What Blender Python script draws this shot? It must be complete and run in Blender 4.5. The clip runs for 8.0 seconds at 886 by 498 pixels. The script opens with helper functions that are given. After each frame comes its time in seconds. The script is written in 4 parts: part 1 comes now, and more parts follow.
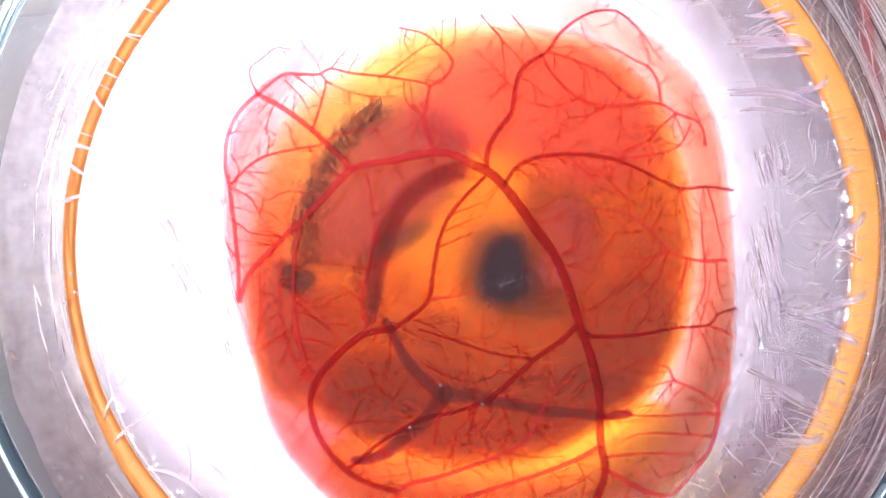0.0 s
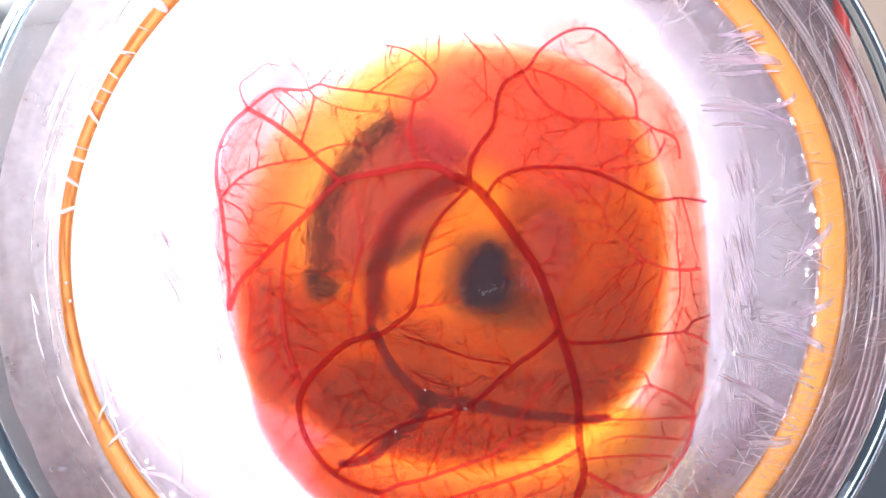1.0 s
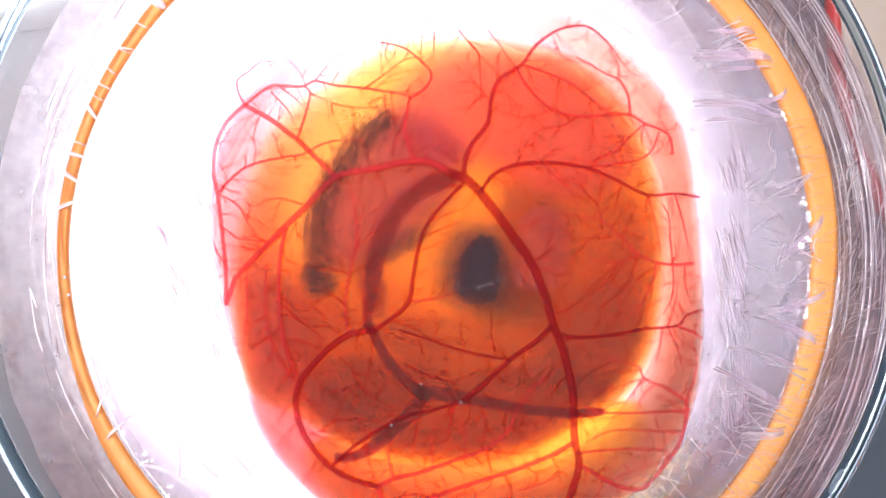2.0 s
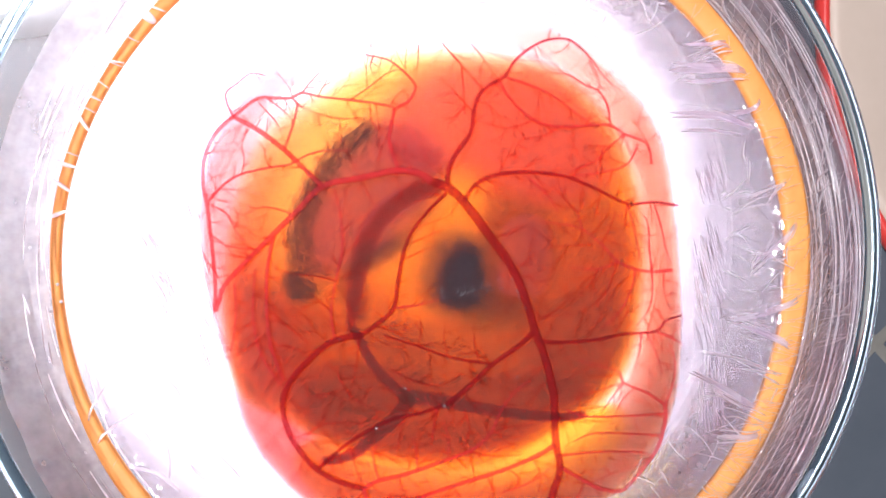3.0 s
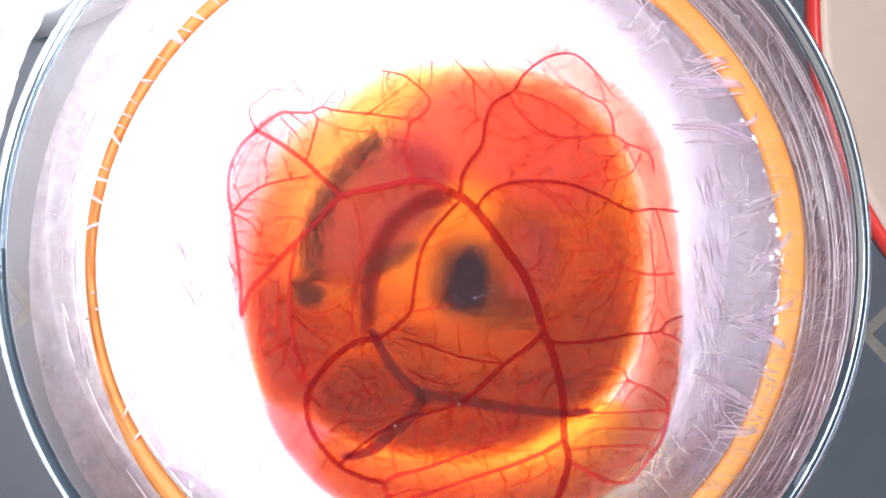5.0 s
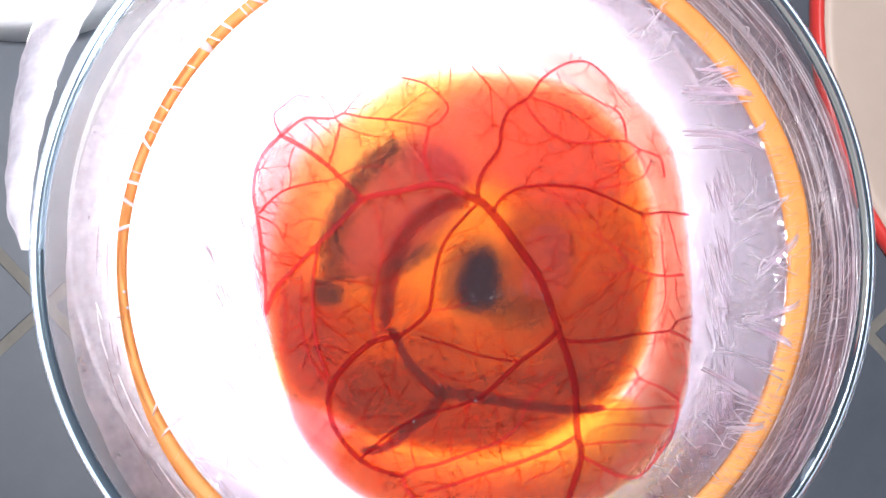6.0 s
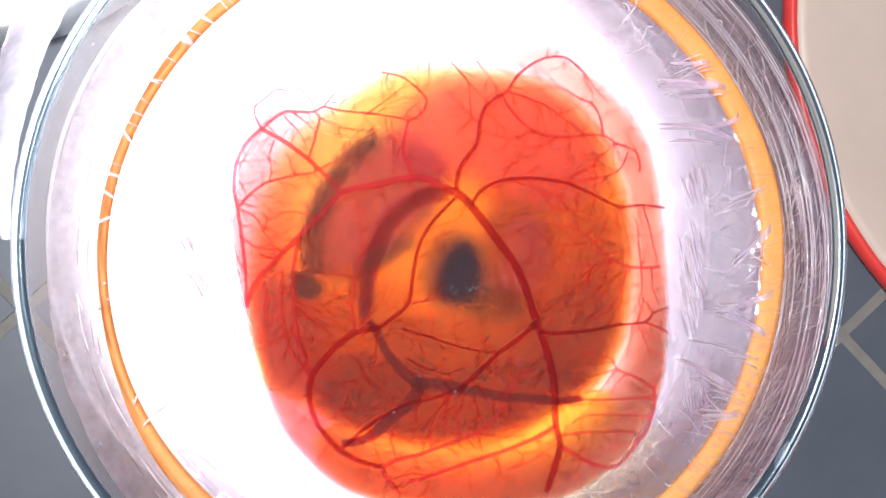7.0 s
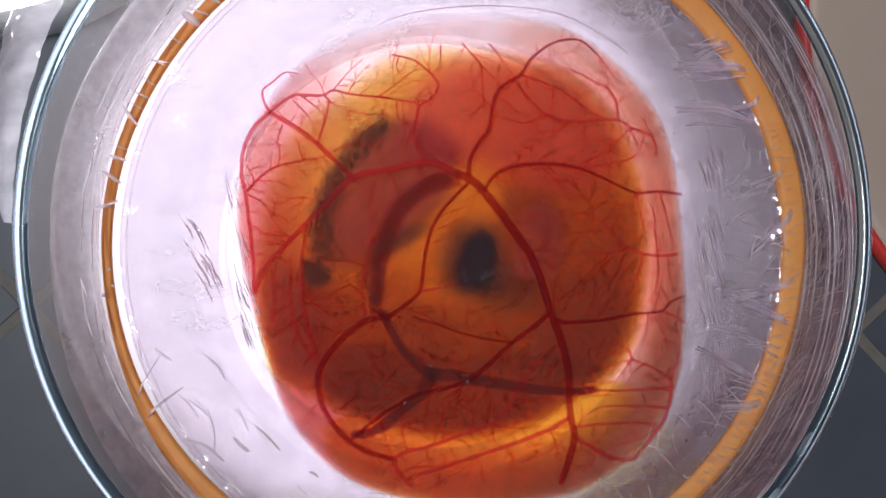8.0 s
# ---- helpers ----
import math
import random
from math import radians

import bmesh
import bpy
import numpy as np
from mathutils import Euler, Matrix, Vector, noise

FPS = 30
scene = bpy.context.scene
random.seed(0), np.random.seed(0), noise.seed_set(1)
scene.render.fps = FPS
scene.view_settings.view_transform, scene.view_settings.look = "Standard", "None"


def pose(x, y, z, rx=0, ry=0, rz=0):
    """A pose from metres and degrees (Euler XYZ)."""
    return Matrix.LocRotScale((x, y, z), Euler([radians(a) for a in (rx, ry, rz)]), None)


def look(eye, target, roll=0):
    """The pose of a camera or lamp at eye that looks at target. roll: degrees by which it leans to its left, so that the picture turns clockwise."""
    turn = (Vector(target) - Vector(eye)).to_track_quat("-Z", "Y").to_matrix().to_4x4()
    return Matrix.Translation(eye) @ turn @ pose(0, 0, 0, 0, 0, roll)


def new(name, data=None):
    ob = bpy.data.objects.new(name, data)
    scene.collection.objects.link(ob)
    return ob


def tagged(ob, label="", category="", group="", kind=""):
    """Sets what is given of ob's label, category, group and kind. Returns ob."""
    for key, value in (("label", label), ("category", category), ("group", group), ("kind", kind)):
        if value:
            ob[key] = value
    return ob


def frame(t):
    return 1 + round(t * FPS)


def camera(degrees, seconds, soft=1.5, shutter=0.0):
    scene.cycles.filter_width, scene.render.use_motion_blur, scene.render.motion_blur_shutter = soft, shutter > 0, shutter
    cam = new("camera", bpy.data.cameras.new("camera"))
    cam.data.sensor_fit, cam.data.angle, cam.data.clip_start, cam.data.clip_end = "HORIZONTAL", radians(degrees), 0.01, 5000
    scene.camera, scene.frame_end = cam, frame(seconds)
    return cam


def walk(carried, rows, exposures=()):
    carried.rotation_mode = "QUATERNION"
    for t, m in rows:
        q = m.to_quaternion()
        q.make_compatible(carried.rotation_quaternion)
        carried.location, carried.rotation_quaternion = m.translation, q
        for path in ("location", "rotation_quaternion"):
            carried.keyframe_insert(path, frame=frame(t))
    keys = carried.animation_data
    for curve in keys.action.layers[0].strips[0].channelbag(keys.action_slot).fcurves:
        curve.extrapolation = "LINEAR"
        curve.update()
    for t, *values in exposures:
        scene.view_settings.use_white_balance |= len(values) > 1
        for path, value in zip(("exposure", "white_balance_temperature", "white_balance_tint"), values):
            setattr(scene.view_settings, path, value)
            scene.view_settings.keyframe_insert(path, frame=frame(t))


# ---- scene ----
cam = camera(46.65, 8.0, soft=1.6)
# seconds, eye (m), turn (degrees): the camera hangs over the cup and looks straight down
PATH = [
    (0.0, -0.00046, 0.00129, 0.15451, 0.015, 0.374, -1.078),
    (0.5, -0.00059, 0.00133, 0.15731, 0.114, 0.402, -1.103),
    (1.0, -0.00018, 0.00146, 0.15781, 0.443, -0.361, -1.116),
    (2.5, -0.00028, -0.00041, 0.15972, 1.107, -0.648, -1.268),
    (3.0, 0.00130, 0.00034, 0.16118, 1.182, -0.646, -1.264),
    (3.5, 0.00151, 0.00034, 0.16247, 0.965, -0.558, -1.332),
    (4.0, 0.00073, -0.00085, 0.16383, 1.096, -0.702, -1.463),
    (4.5, -0.00058, 0.00154, 0.16492, 0.630, -1.188, -1.667),
    (6.0, -0.00291, 0.00259, 0.17005, 0.400, -1.077, -1.475),
    (6.5, -0.00481, 0.00043, 0.17105, 0.953, -1.720, -1.444),
    (7.0, -0.00310, 0.00060, 0.17112, 0.999, -2.289, -1.659),
    (7.5, -0.00353, -0.00030, 0.17000, 1.038, -2.157, -1.686),
    (8.0, -0.00373, -0.00104, 0.16854, 1.152, -1.978, -1.642),
]
BASE = 0.0
walk(cam, [(t, pose(x, y, z, rx, ry, rz)) for t, x, y, z, rx, ry, rz in PATH],
     exposures=[(0.0, BASE), (7.0, BASE), (7.25, BASE - 0.15), (7.5, BASE - 0.5), (7.75, BASE - 0.95), (8.0, BASE - 1.4)])
scene.cycles.transparent_max_bounces = 32

# ---- light ----
world = bpy.data.worlds.new("world")
scene.world = world
world.use_nodes = True
world.node_tree.nodes["Background"].inputs[0].default_value = (0.75, 0.8, 0.9, 1)
world.node_tree.nodes["Background"].inputs[1].default_value = 0.05
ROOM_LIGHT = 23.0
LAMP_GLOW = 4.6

# unseen area lamp, added to fill the room with light from above
lamp_data = bpy.data.lights.new("room_fill_light", "AREA")
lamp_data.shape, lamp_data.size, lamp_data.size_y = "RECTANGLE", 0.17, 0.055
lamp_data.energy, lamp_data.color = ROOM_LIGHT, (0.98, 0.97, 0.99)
room_fill = new("room_fill_light", lamp_data)
room_fill.matrix_world = look((-0.28, 0.1, 1.36), (0.0, 0.0, 0.0))

# ---- materials ----


def material(name):
    m = bpy.data.materials.new(name)
    m.use_nodes = True
    nt = m.node_tree
    nt.nodes.clear()
    out = nt.nodes.new("ShaderNodeOutputMaterial")
    return m, nt, out


def node(nt, kind, **values):
    n = nt.nodes.new(kind)
    for key, value in values.items():
        n.inputs[key.replace("_", " ")].default_value = value
    return n


def math_node(nt, op, a, b=None):
    n = nt.nodes.new("ShaderNodeMath")
    n.operation = op
    for i, v in enumerate((a, b)):
        if v is None:
            continue
        if isinstance(v, (int, float)):
            n.inputs[i].default_value = v
        else:
            nt.links.new(v, n.inputs[i])
    return n.outputs[0]


def noise_tex(nt, scale, detail=3.0, rough=0.5, stretch=None):
    tc = nt.nodes.new("ShaderNodeTexCoord")
    n = node(nt, "ShaderNodeTexNoise", Scale=scale, Detail=detail, Roughness=rough)
    if stretch:
        mp = nt.nodes.new("ShaderNodeMapping")
        mp.inputs["Scale"].default_value = stretch
        nt.links.new(tc.outputs["Object"], mp.inputs[0])
        nt.links.new(mp.outputs[0], n.inputs["Vector"])
    else:
        nt.links.new(tc.outputs["Object"], n.inputs["Vector"])
    return n.outputs["Fac"]


def ramp(nt, fac, *stops):
    r = nt.nodes.new("ShaderNodeValToRGB")
    while len(r.color_ramp.elements) < len(stops):
        r.color_ramp.elements.new(0.5)
    for e, (p, c) in zip(r.color_ramp.elements, stops):
        e.position, e.color = p, (*c, 1) if len(c) == 3 else c
    nt.links.new(fac, r.inputs[0])
    return r.outputs[0]


def tissue(name, through_colour, scatter_colour, scatter=0.1, cloud=0.25, grain=350.0, gloss=0.0, front=0.0, veil=0.0):
    """Wet tissue that lets light through: its mesh's own thickness sets how much colour it takes out."""
    m, nt, out = material(name)
    thick = nt.nodes.new("ShaderNodeAttribute")
    thick.attribute_name = "thickness"
    n1 = noise_tex(nt, grain, 2.0, 0.55)
    vary = math_node(nt, "ADD", math_node(nt, "MULTIPLY", math_node(nt, "SUBTRACT", n1, 0.5), 2.0 * cloud), 1.0)
    d = math_node(nt, "MULTIPLY", thick.outputs["Fac"], vary)
    half = math_node(nt, "MULTIPLY", d, 0.5)
    comb = nt.nodes.new("ShaderNodeCombineColor")
    for i, c in enumerate(through_colour):
        nt.links.new(math_node(nt, "POWER", c, half), comb.inputs[i])
    clear = nt.nodes.new("ShaderNodeBsdfTransparent")
    nt.links.new(comb.outputs[0], clear.inputs[0])
    milky = nt.nodes.new("ShaderNodeBsdfTranslucent")
    milky.inputs[0].default_value = (*scatter_colour, 1)
    face = nt.nodes.new("ShaderNodeBsdfDiffuse")
    face.inputs[0].default_value = (*scatter_colour, 1)
    flesh = nt.nodes.new("ShaderNodeMixShader")
    flesh.inputs[0].default_value = front
    nt.links.new(milky.outputs[0], flesh.inputs[1])
    nt.links.new(face.outputs[0], flesh.inputs[2])
    mix = nt.nodes.new("ShaderNodeMixShader")
    nt.links.new(math_node(nt, "ADD", math_node(nt, "MULTIPLY", d, scatter), veil), mix.inputs[0])
    nt.links.new(clear.outputs[0], mix.inputs[1])
    nt.links.new(flesh.outputs[0], mix.inputs[2])
    last = mix
    if gloss:
        wet = node(nt, "ShaderNodeBsdfGlossy", Roughness=0.1)
        bump = node(nt, "ShaderNodeBump", Strength=0.22, Distance=0.0008)
        nt.links.new(noise_tex(nt, 190.0, 3.0), bump.inputs["Height"])
        nt.links.new(bump.outputs[0], wet.inputs["Normal"])
        last = nt.nodes.new("ShaderNodeMixShader")
        patch = nt.nodes.new("ShaderNodeMapRange")
        patch.inputs["From Min"].default_value, patch.inputs["From Max"].default_value = 0.56, 0.62
        patch.inputs["To Min"].default_value, patch.inputs["To Max"].default_value = gloss * 0.08, gloss
        nt.links.new(noise_tex(nt, 240.0, 3.0, 0.65), patch.inputs["Value"])
        nt.links.new(patch.outputs[0], last.inputs[0])
        nt.links.new(mix.outputs[0], last.inputs[1])
        nt.links.new(wet.outputs[0], last.inputs[2])
    nt.links.new(last.outputs[0], out.inputs[0])
    return m


def blood(name, through_colour, surface_colour, body=0.3):
    """Blood behind a thin vessel wall: light comes through it red, and a part is thrown back."""
    m, nt, out = material(name)
    clear = nt.nodes.new("ShaderNodeBsdfTransparent")
    nt.links.new(ramp(nt, noise_tex(nt, 900.0, 2.0), (0.25, tuple(c * 0.96 for c in through_colour)), (0.75, through_colour)), clear.inputs[0])
    skin = node(nt, "ShaderNodeBsdfPrincipled", Roughness=0.7)
    skin.inputs["Specular IOR Level"].default_value = 0.08
    skin.inputs["Base Color"].default_value = (*surface_colour, 1)
    mix = nt.nodes.new("ShaderNodeMixShader")
    mix.inputs[0].default_value = body
    nt.links.new(clear.outputs[0], mix.inputs[1])
    nt.links.new(skin.outputs[0], mix.inputs[2])
    nt.links.new(mix.outputs[0], out.inputs[0])
    return m


def film(name, haze_low, haze_high, gloss=0.12, relief=0.5, tint=(0.94, 0.91, 0.94), crinkle=0.5, front=0.25):
    """Crumpled cling film: clear, glossy, milky where it lies in creases."""
    m, nt, out = material(name)
    clear = nt.nodes.new("ShaderNodeBsdfTransparent")
    clear.inputs[0].default_value = (*tint, 1)
    milky = nt.nodes.new("ShaderNodeBsdfTranslucent")
    milky.inputs[0].default_value = (0.95, 0.91, 1.0, 1)
    coarse = noise_tex(nt, 110.0, 3.0, 0.7)
    fac = nt.nodes.new("ShaderNodeMapRange")
    fac.inputs["From Min"].default_value, fac.inputs["From Max"].default_value = 0.38, 0.68
    fac.inputs["To Min"].default_value, fac.inputs["To Max"].default_value = haze_low, haze_high
    streak = noise_tex(nt, 150.0, 4.0, 0.65, (0.45, 1.7, 0.6))
    nt.links.new(math_node(nt, "ADD", math_node(nt, "MULTIPLY", coarse, 0.5), math_node(nt, "MULTIPLY", streak, 0.5)), fac.inputs["Value"])
    # a net of sharp little creases, bent by noise
    tc = nt.nodes.new("ShaderNodeTexCoord")
    warp = node(nt, "ShaderNodeTexNoise", Scale=160.0, Detail=1.0)
    nt.links.new(tc.outputs["Object"], warp.inputs["Vector"])
    bend = nt.nodes.new("ShaderNodeVectorMath")
    bend.operation = "MULTIPLY_ADD"
    bend.inputs[1].default_value = (0.003, 0.003, 0.003)
    nt.links.new(warp.outputs["Color"], bend.inputs[0])
    nt.links.new(tc.outputs["Object"], bend.inputs[2])
    net = nt.nodes.new("ShaderNodeTexVoronoi")
    net.feature = "DISTANCE_TO_EDGE"
    net.inputs["Scale"].default_value = 150.0
    nt.links.new(bend.outputs[0], net.inputs["Vector"])
    line = nt.nodes.new("ShaderNodeMapRange")
    line.inputs["From Min"].default_value, line.inputs["From Max"].default_value = 0.0, 0.025
    line.inputs["To Min"].default_value, line.inputs["To Max"].default_value = crinkle, 0.0
    nt.links.new(net.outputs["Distance"], line.inputs["Value"])
    cell = nt.nodes.new("ShaderNodeTexVoronoi")
    cell.inputs["Scale"].default_value = 150.0
    nt.links.new(bend.outputs[0], cell.inputs["Vector"])
    facet = math_node(nt, "MULTIPLY", math_node(nt, "SUBTRACT", cell.outputs["Color"], 0.5), crinkle * 0.5)
    lines = math_node(nt, "MULTIPLY", line.outputs[0], coarse)
    total = math_node(nt, "MAXIMUM", math_node(nt, "MINIMUM", math_node(nt, "ADD", math_node(nt, "ADD", fac.outputs[0], facet), lines), 0.95), 0.03)
    mix = nt.nodes.new("ShaderNodeMixShader")
    nt.links.new(total, mix.inputs[0])
    face = nt.nodes.new("ShaderNodeBsdfDiffuse")
    face.inputs[0].default_value = (0.92, 0.88, 0.93, 1)
    both = nt.nodes.new("ShaderNodeMixShader")
    both.inputs[0].default_value = front
    nt.links.new(milky.outputs[0], both.inputs[1])
    nt.links.new(face.outputs[0], both.inputs[2])
    nt.links.new(clear.outputs[0], mix.inputs[1])
    nt.links.new(both.outputs[0], mix.inputs[2])
    shine = node(nt, "ShaderNodeBsdfGlossy", Roughness=0.12)
    bump = node(nt, "ShaderNodeBump", Strength=relief, Distance=0.0012)
    nt.links.new(math_node(nt, "ADD", noise_tex(nt, 330.0, 2.0, 0.6), math_node(nt, "MULTIPLY", line.outputs[0], 0.5)), bump.inputs["Height"])
    nt.links.new(bump.outputs[0], shine.inputs["Normal"])
    last = nt.nodes.new("ShaderNodeMixShader")
    last.inputs[0].default_value = gloss
    nt.links.new(mix.outputs[0], last.inputs[1])
    nt.links.new(shine.outputs[0], last.inputs[2])
    nt.links.new(last.outputs[0], out.inputs[0])
    return m


def solid(name, stops, rough=0.5, scale=200.0, bump=0.15, metal=0.0, distance=0.0005, sheer=0.0):
    m, nt, out = material(name)
    p = node(nt, "ShaderNodeBsdfPrincipled", Roughness=rough, Metallic=metal)
    n = noise_tex(nt, scale, 5.0, 0.6)
    nt.links.new(ramp(nt, n, *stops), p.inputs["Base Color"])
    b = node(nt, "ShaderNodeBump", Strength=bump, Distance=distance)
    nt.links.new(noise_tex(nt, scale * 4, 4.0), b.inputs["Height"])
    nt.links.new(b.outputs[0], p.inputs["Normal"])
    last = p
    if sheer:
        tr = nt.nodes.new("ShaderNodeBsdfTranslucent")
        nt.links.new(ramp(nt, n, *stops), tr.inputs[0])
        last = nt.nodes.new("ShaderNodeMixShader")
        last.inputs[0].default_value = sheer
        nt.links.new(p.outputs[0], last.inputs[1])
        nt.links.new(tr.outputs[0], last.inputs[2])
    nt.links.new(last.outputs[0], out.inputs[0])
    return m


def glass(name, tint, rough=0.0, ior=1.5):
    m, nt, out = material(name)
    g = node(nt, "ShaderNodeBsdfGlass", Roughness=rough, IOR=ior)
    g.inputs["Color"].default_value = (*tint, 1)
    nt.links.new(g.outputs[0], out.inputs[0])
    return m


def thin_clear(name, tint, gloss=0.08, haze=0.05):
    m, nt, out = material(name)
    clear = nt.nodes.new("ShaderNodeBsdfTransparent")
    clear.inputs[0].default_value = (*tint, 1)
    shine = node(nt, "ShaderNodeBsdfGlossy", Roughness=0.28)
    lw = node(nt, "ShaderNodeLayerWeight", Blend=0.25)
    mix = nt.nodes.new("ShaderNodeMixShader")
    nt.links.new(math_node(nt, "ADD", math_node(nt, "MULTIPLY", lw.outputs["Fresnel"], 0.12), gloss * 0.3), mix.inputs[0])
    nt.links.new(clear.outputs[0], mix.inputs[1])
    nt.links.new(shine.outputs[0], mix.inputs[2])
    milky = nt.nodes.new("ShaderNodeBsdfTranslucent")
    last = nt.nodes.new("ShaderNodeMixShader")
    last.inputs[0].default_value = haze
    nt.links.new(mix.outputs[0], last.inputs[1])
    nt.links.new(milky.outputs[0], last.inputs[2])
    nt.links.new(last.outputs[0], out.inputs[0])
    return m


def glow(name, colour, strength):
    m, nt, out = material(name)
    e = node(nt, "ShaderNodeEmission", Strength=strength)
    e.inputs[0].default_value = (*colour, 1)
    nt.links.new(e.outputs[0], out.inputs[0])
    return m


SAC = tissue("sac_membrane", (0.68, 0.21, 0.11), (0.9, 0.55, 0.5), 0.05, 0.2, 180.0, front=0.6, veil=0.06)
ALBUMEN = tissue("pink_albumen", (0.68, 0.23, 0.24), (0.9, 0.5, 0.55), 0.08, 0.25, 150.0, front=0.5)
YOLK = tissue("yolk_orange", (0.44, 0.148, 0.008), (0.9, 0.3, 0.06), 0.05, 0.22, 70.0, front=0.6)
YOLK_PALE = tissue("yolk_yellow", (0.9, 0.66, 0.05), (1.0, 0.6, 0.1), 0.03, 0.15, 150.0)
PINK_FLESH = tissue("pink_flesh", (0.55, 0.36, 0.62), (0.88, 0.15, 0.23), 0.21, 0.2, 250.0, front=0.6)
RED_FLESH = tissue("red_flesh", (0.95, 0.42, 0.85), (0.95, 0.2, 0.24), 0.24, 0.25, 120.0, front=0.6)
BROWN_FLESH = tissue("brown_flesh", (0.62, 0.47, 0.6), (0.62, 0.2, 0.10), 0.12, 0.25, 200.0, front=0.7)
DARK_FLESH_SHADE = tissue("dark_flesh_shade", (0.30, 0.25, 0.5), (0.16, 0.09, 0.10), 0.25, 0.35, 500.0, front=0.6)
EYE_DARK = tissue("eye_pigment", (0.08, 0.06, 0.6), (0.05, 0.042, 0.095), 0.26, 0.25, 500.0, front=0.8)
PUPIL = tissue("pupil_navy", (0.10, 0.09, 0.5), (0.045, 0.05, 0.10), 0.3, 0.2, 600.0, front=0.8)
EYE_GREEN = tissue("eye_sheen", (0.5, 0.62, 0.7), (0.16, 0.13, 0.05), 0.25, 0.2, 300.0, front=0.7)
ARTERY = blood("artery_blood", (0.96, 0.54, 0.57), (0.95, 0.13, 0.16), 0.14)
TWIG = blood("twig_blood", (0.935, 0.53, 0.56), (0.85, 0.12, 0.13), 0.06)
VEIN = blood("vein_blood", (0.82, 0.46, 0.54), (0.6, 0.07, 0.09), 0.1)
DEEP_VEIN = tissue("deep_vein_blood", (0.46, 0.08, 0.1), (0.42, 0.04, 0.05), 0.1, 0.15, 300.0, front=0.6)
CAPILLARY = blood("capillary_blood", (0.945, 0.56, 0.57), (0.75, 0.10, 0.10), 0.04)
FEATHER = blood("wet_down", (0.76, 0.64, 0.7), (0.09, 0.045, 0.05), 0.12)
FILM = film("cling_film", 0.02, 0.36, 0.07, 0.7, (0.91, 0.86, 0.95), crinkle=0.05, front=0.12)
SKIRT_FILM = film("cling_film_skirt", 0.25, 0.75, 0.07, 0.8, (0.92, 0.88, 0.94), crinkle=0.0, front=0.6)
FILM_MILKY = film("cling_film_layers", 0.3, 0.7, 0.12, 0.8, crinkle=0.06)
FOLD = film("film_crease", 0.7, 0.95, 0.08, 0.2, crinkle=0.0, front=0.25)
WALL_FOLD = film("wall_crease", 0.7, 0.95, 0.15, 0.2, crinkle=0.0, front=0.7)
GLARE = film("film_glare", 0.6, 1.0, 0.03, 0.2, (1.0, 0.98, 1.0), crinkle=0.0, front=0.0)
PLEAT = film("film_pleat", 0.1, 0.3, 0.12, 0.2, (0.5, 0.37, 0.4), 0.0)
RUBBER = solid("orange_rubber", [(0.3, (0.95, 0.42, 0.11)), (0.7, (0.98, 0.5, 0.15))], 0.55, 500.0, 0.06, sheer=0.25)
GLASS = glass("bowl_glass", (0.78, 0.88, 0.94), 0.1, 1.45)
CUP_CLEAR = thin_clear("clear_plastic", (0.95, 0.93, 0.95))
FLECK_GLINT = film("white_fleck_glint", 0.08, 0.3, 0.04, 0.3, crinkle=0.0, front=0.6)
TILE = solid("grey_tile", [(0.3, (0.07, 0.085, 0.113)), (0.7, (0.09, 0.105, 0.136))], 0.45, 40.0, 0.1)
GROUT = solid("pale_grout", [(0.3, (0.18, 0.172, 0.16)), (0.7, (0.23, 0.22, 0.205))], 0.9, 150.0, 0.4)
CREAM = solid("cream_plastic", [(0.3, (0.62, 0.5, 0.43)), (0.7, (0.7, 0.57, 0.5))], 0.45, 30.0, 0.05)
RED_PLASTIC = solid("red_plastic", [(0.3, (0.75, 0.04, 0.04)), (0.7, (0.85, 0.07, 0.06))], 0.35, 60.0, 0.05)
WHITE_PLASTIC = solid("white_plastic", [(0.3, (0.7, 0.72, 0.76)), (0.7, (0.8, 0.8, 0.82))], 0.4, 60.0, 0.05)
PLASTER = solid("wall_paint", [(0.3, (0.68, 0.67, 0.65)), (0.7, (0.75, 0.74, 0.72))], 0.9, 8.0, 0.2)


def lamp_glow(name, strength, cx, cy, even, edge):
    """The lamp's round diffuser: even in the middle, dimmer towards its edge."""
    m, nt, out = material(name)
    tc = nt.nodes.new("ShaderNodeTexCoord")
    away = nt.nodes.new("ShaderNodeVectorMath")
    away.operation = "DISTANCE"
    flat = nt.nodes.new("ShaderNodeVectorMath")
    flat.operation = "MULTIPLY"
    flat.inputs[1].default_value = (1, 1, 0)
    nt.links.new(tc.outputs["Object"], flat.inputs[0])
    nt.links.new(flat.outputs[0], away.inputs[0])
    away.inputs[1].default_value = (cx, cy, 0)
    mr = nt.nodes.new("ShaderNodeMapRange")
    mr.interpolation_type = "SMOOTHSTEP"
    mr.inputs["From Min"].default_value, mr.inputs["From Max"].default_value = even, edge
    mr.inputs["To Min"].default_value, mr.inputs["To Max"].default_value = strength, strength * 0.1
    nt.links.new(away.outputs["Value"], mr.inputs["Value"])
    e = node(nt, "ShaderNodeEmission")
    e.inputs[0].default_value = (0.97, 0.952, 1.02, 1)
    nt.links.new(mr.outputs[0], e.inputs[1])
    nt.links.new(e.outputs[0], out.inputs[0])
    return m


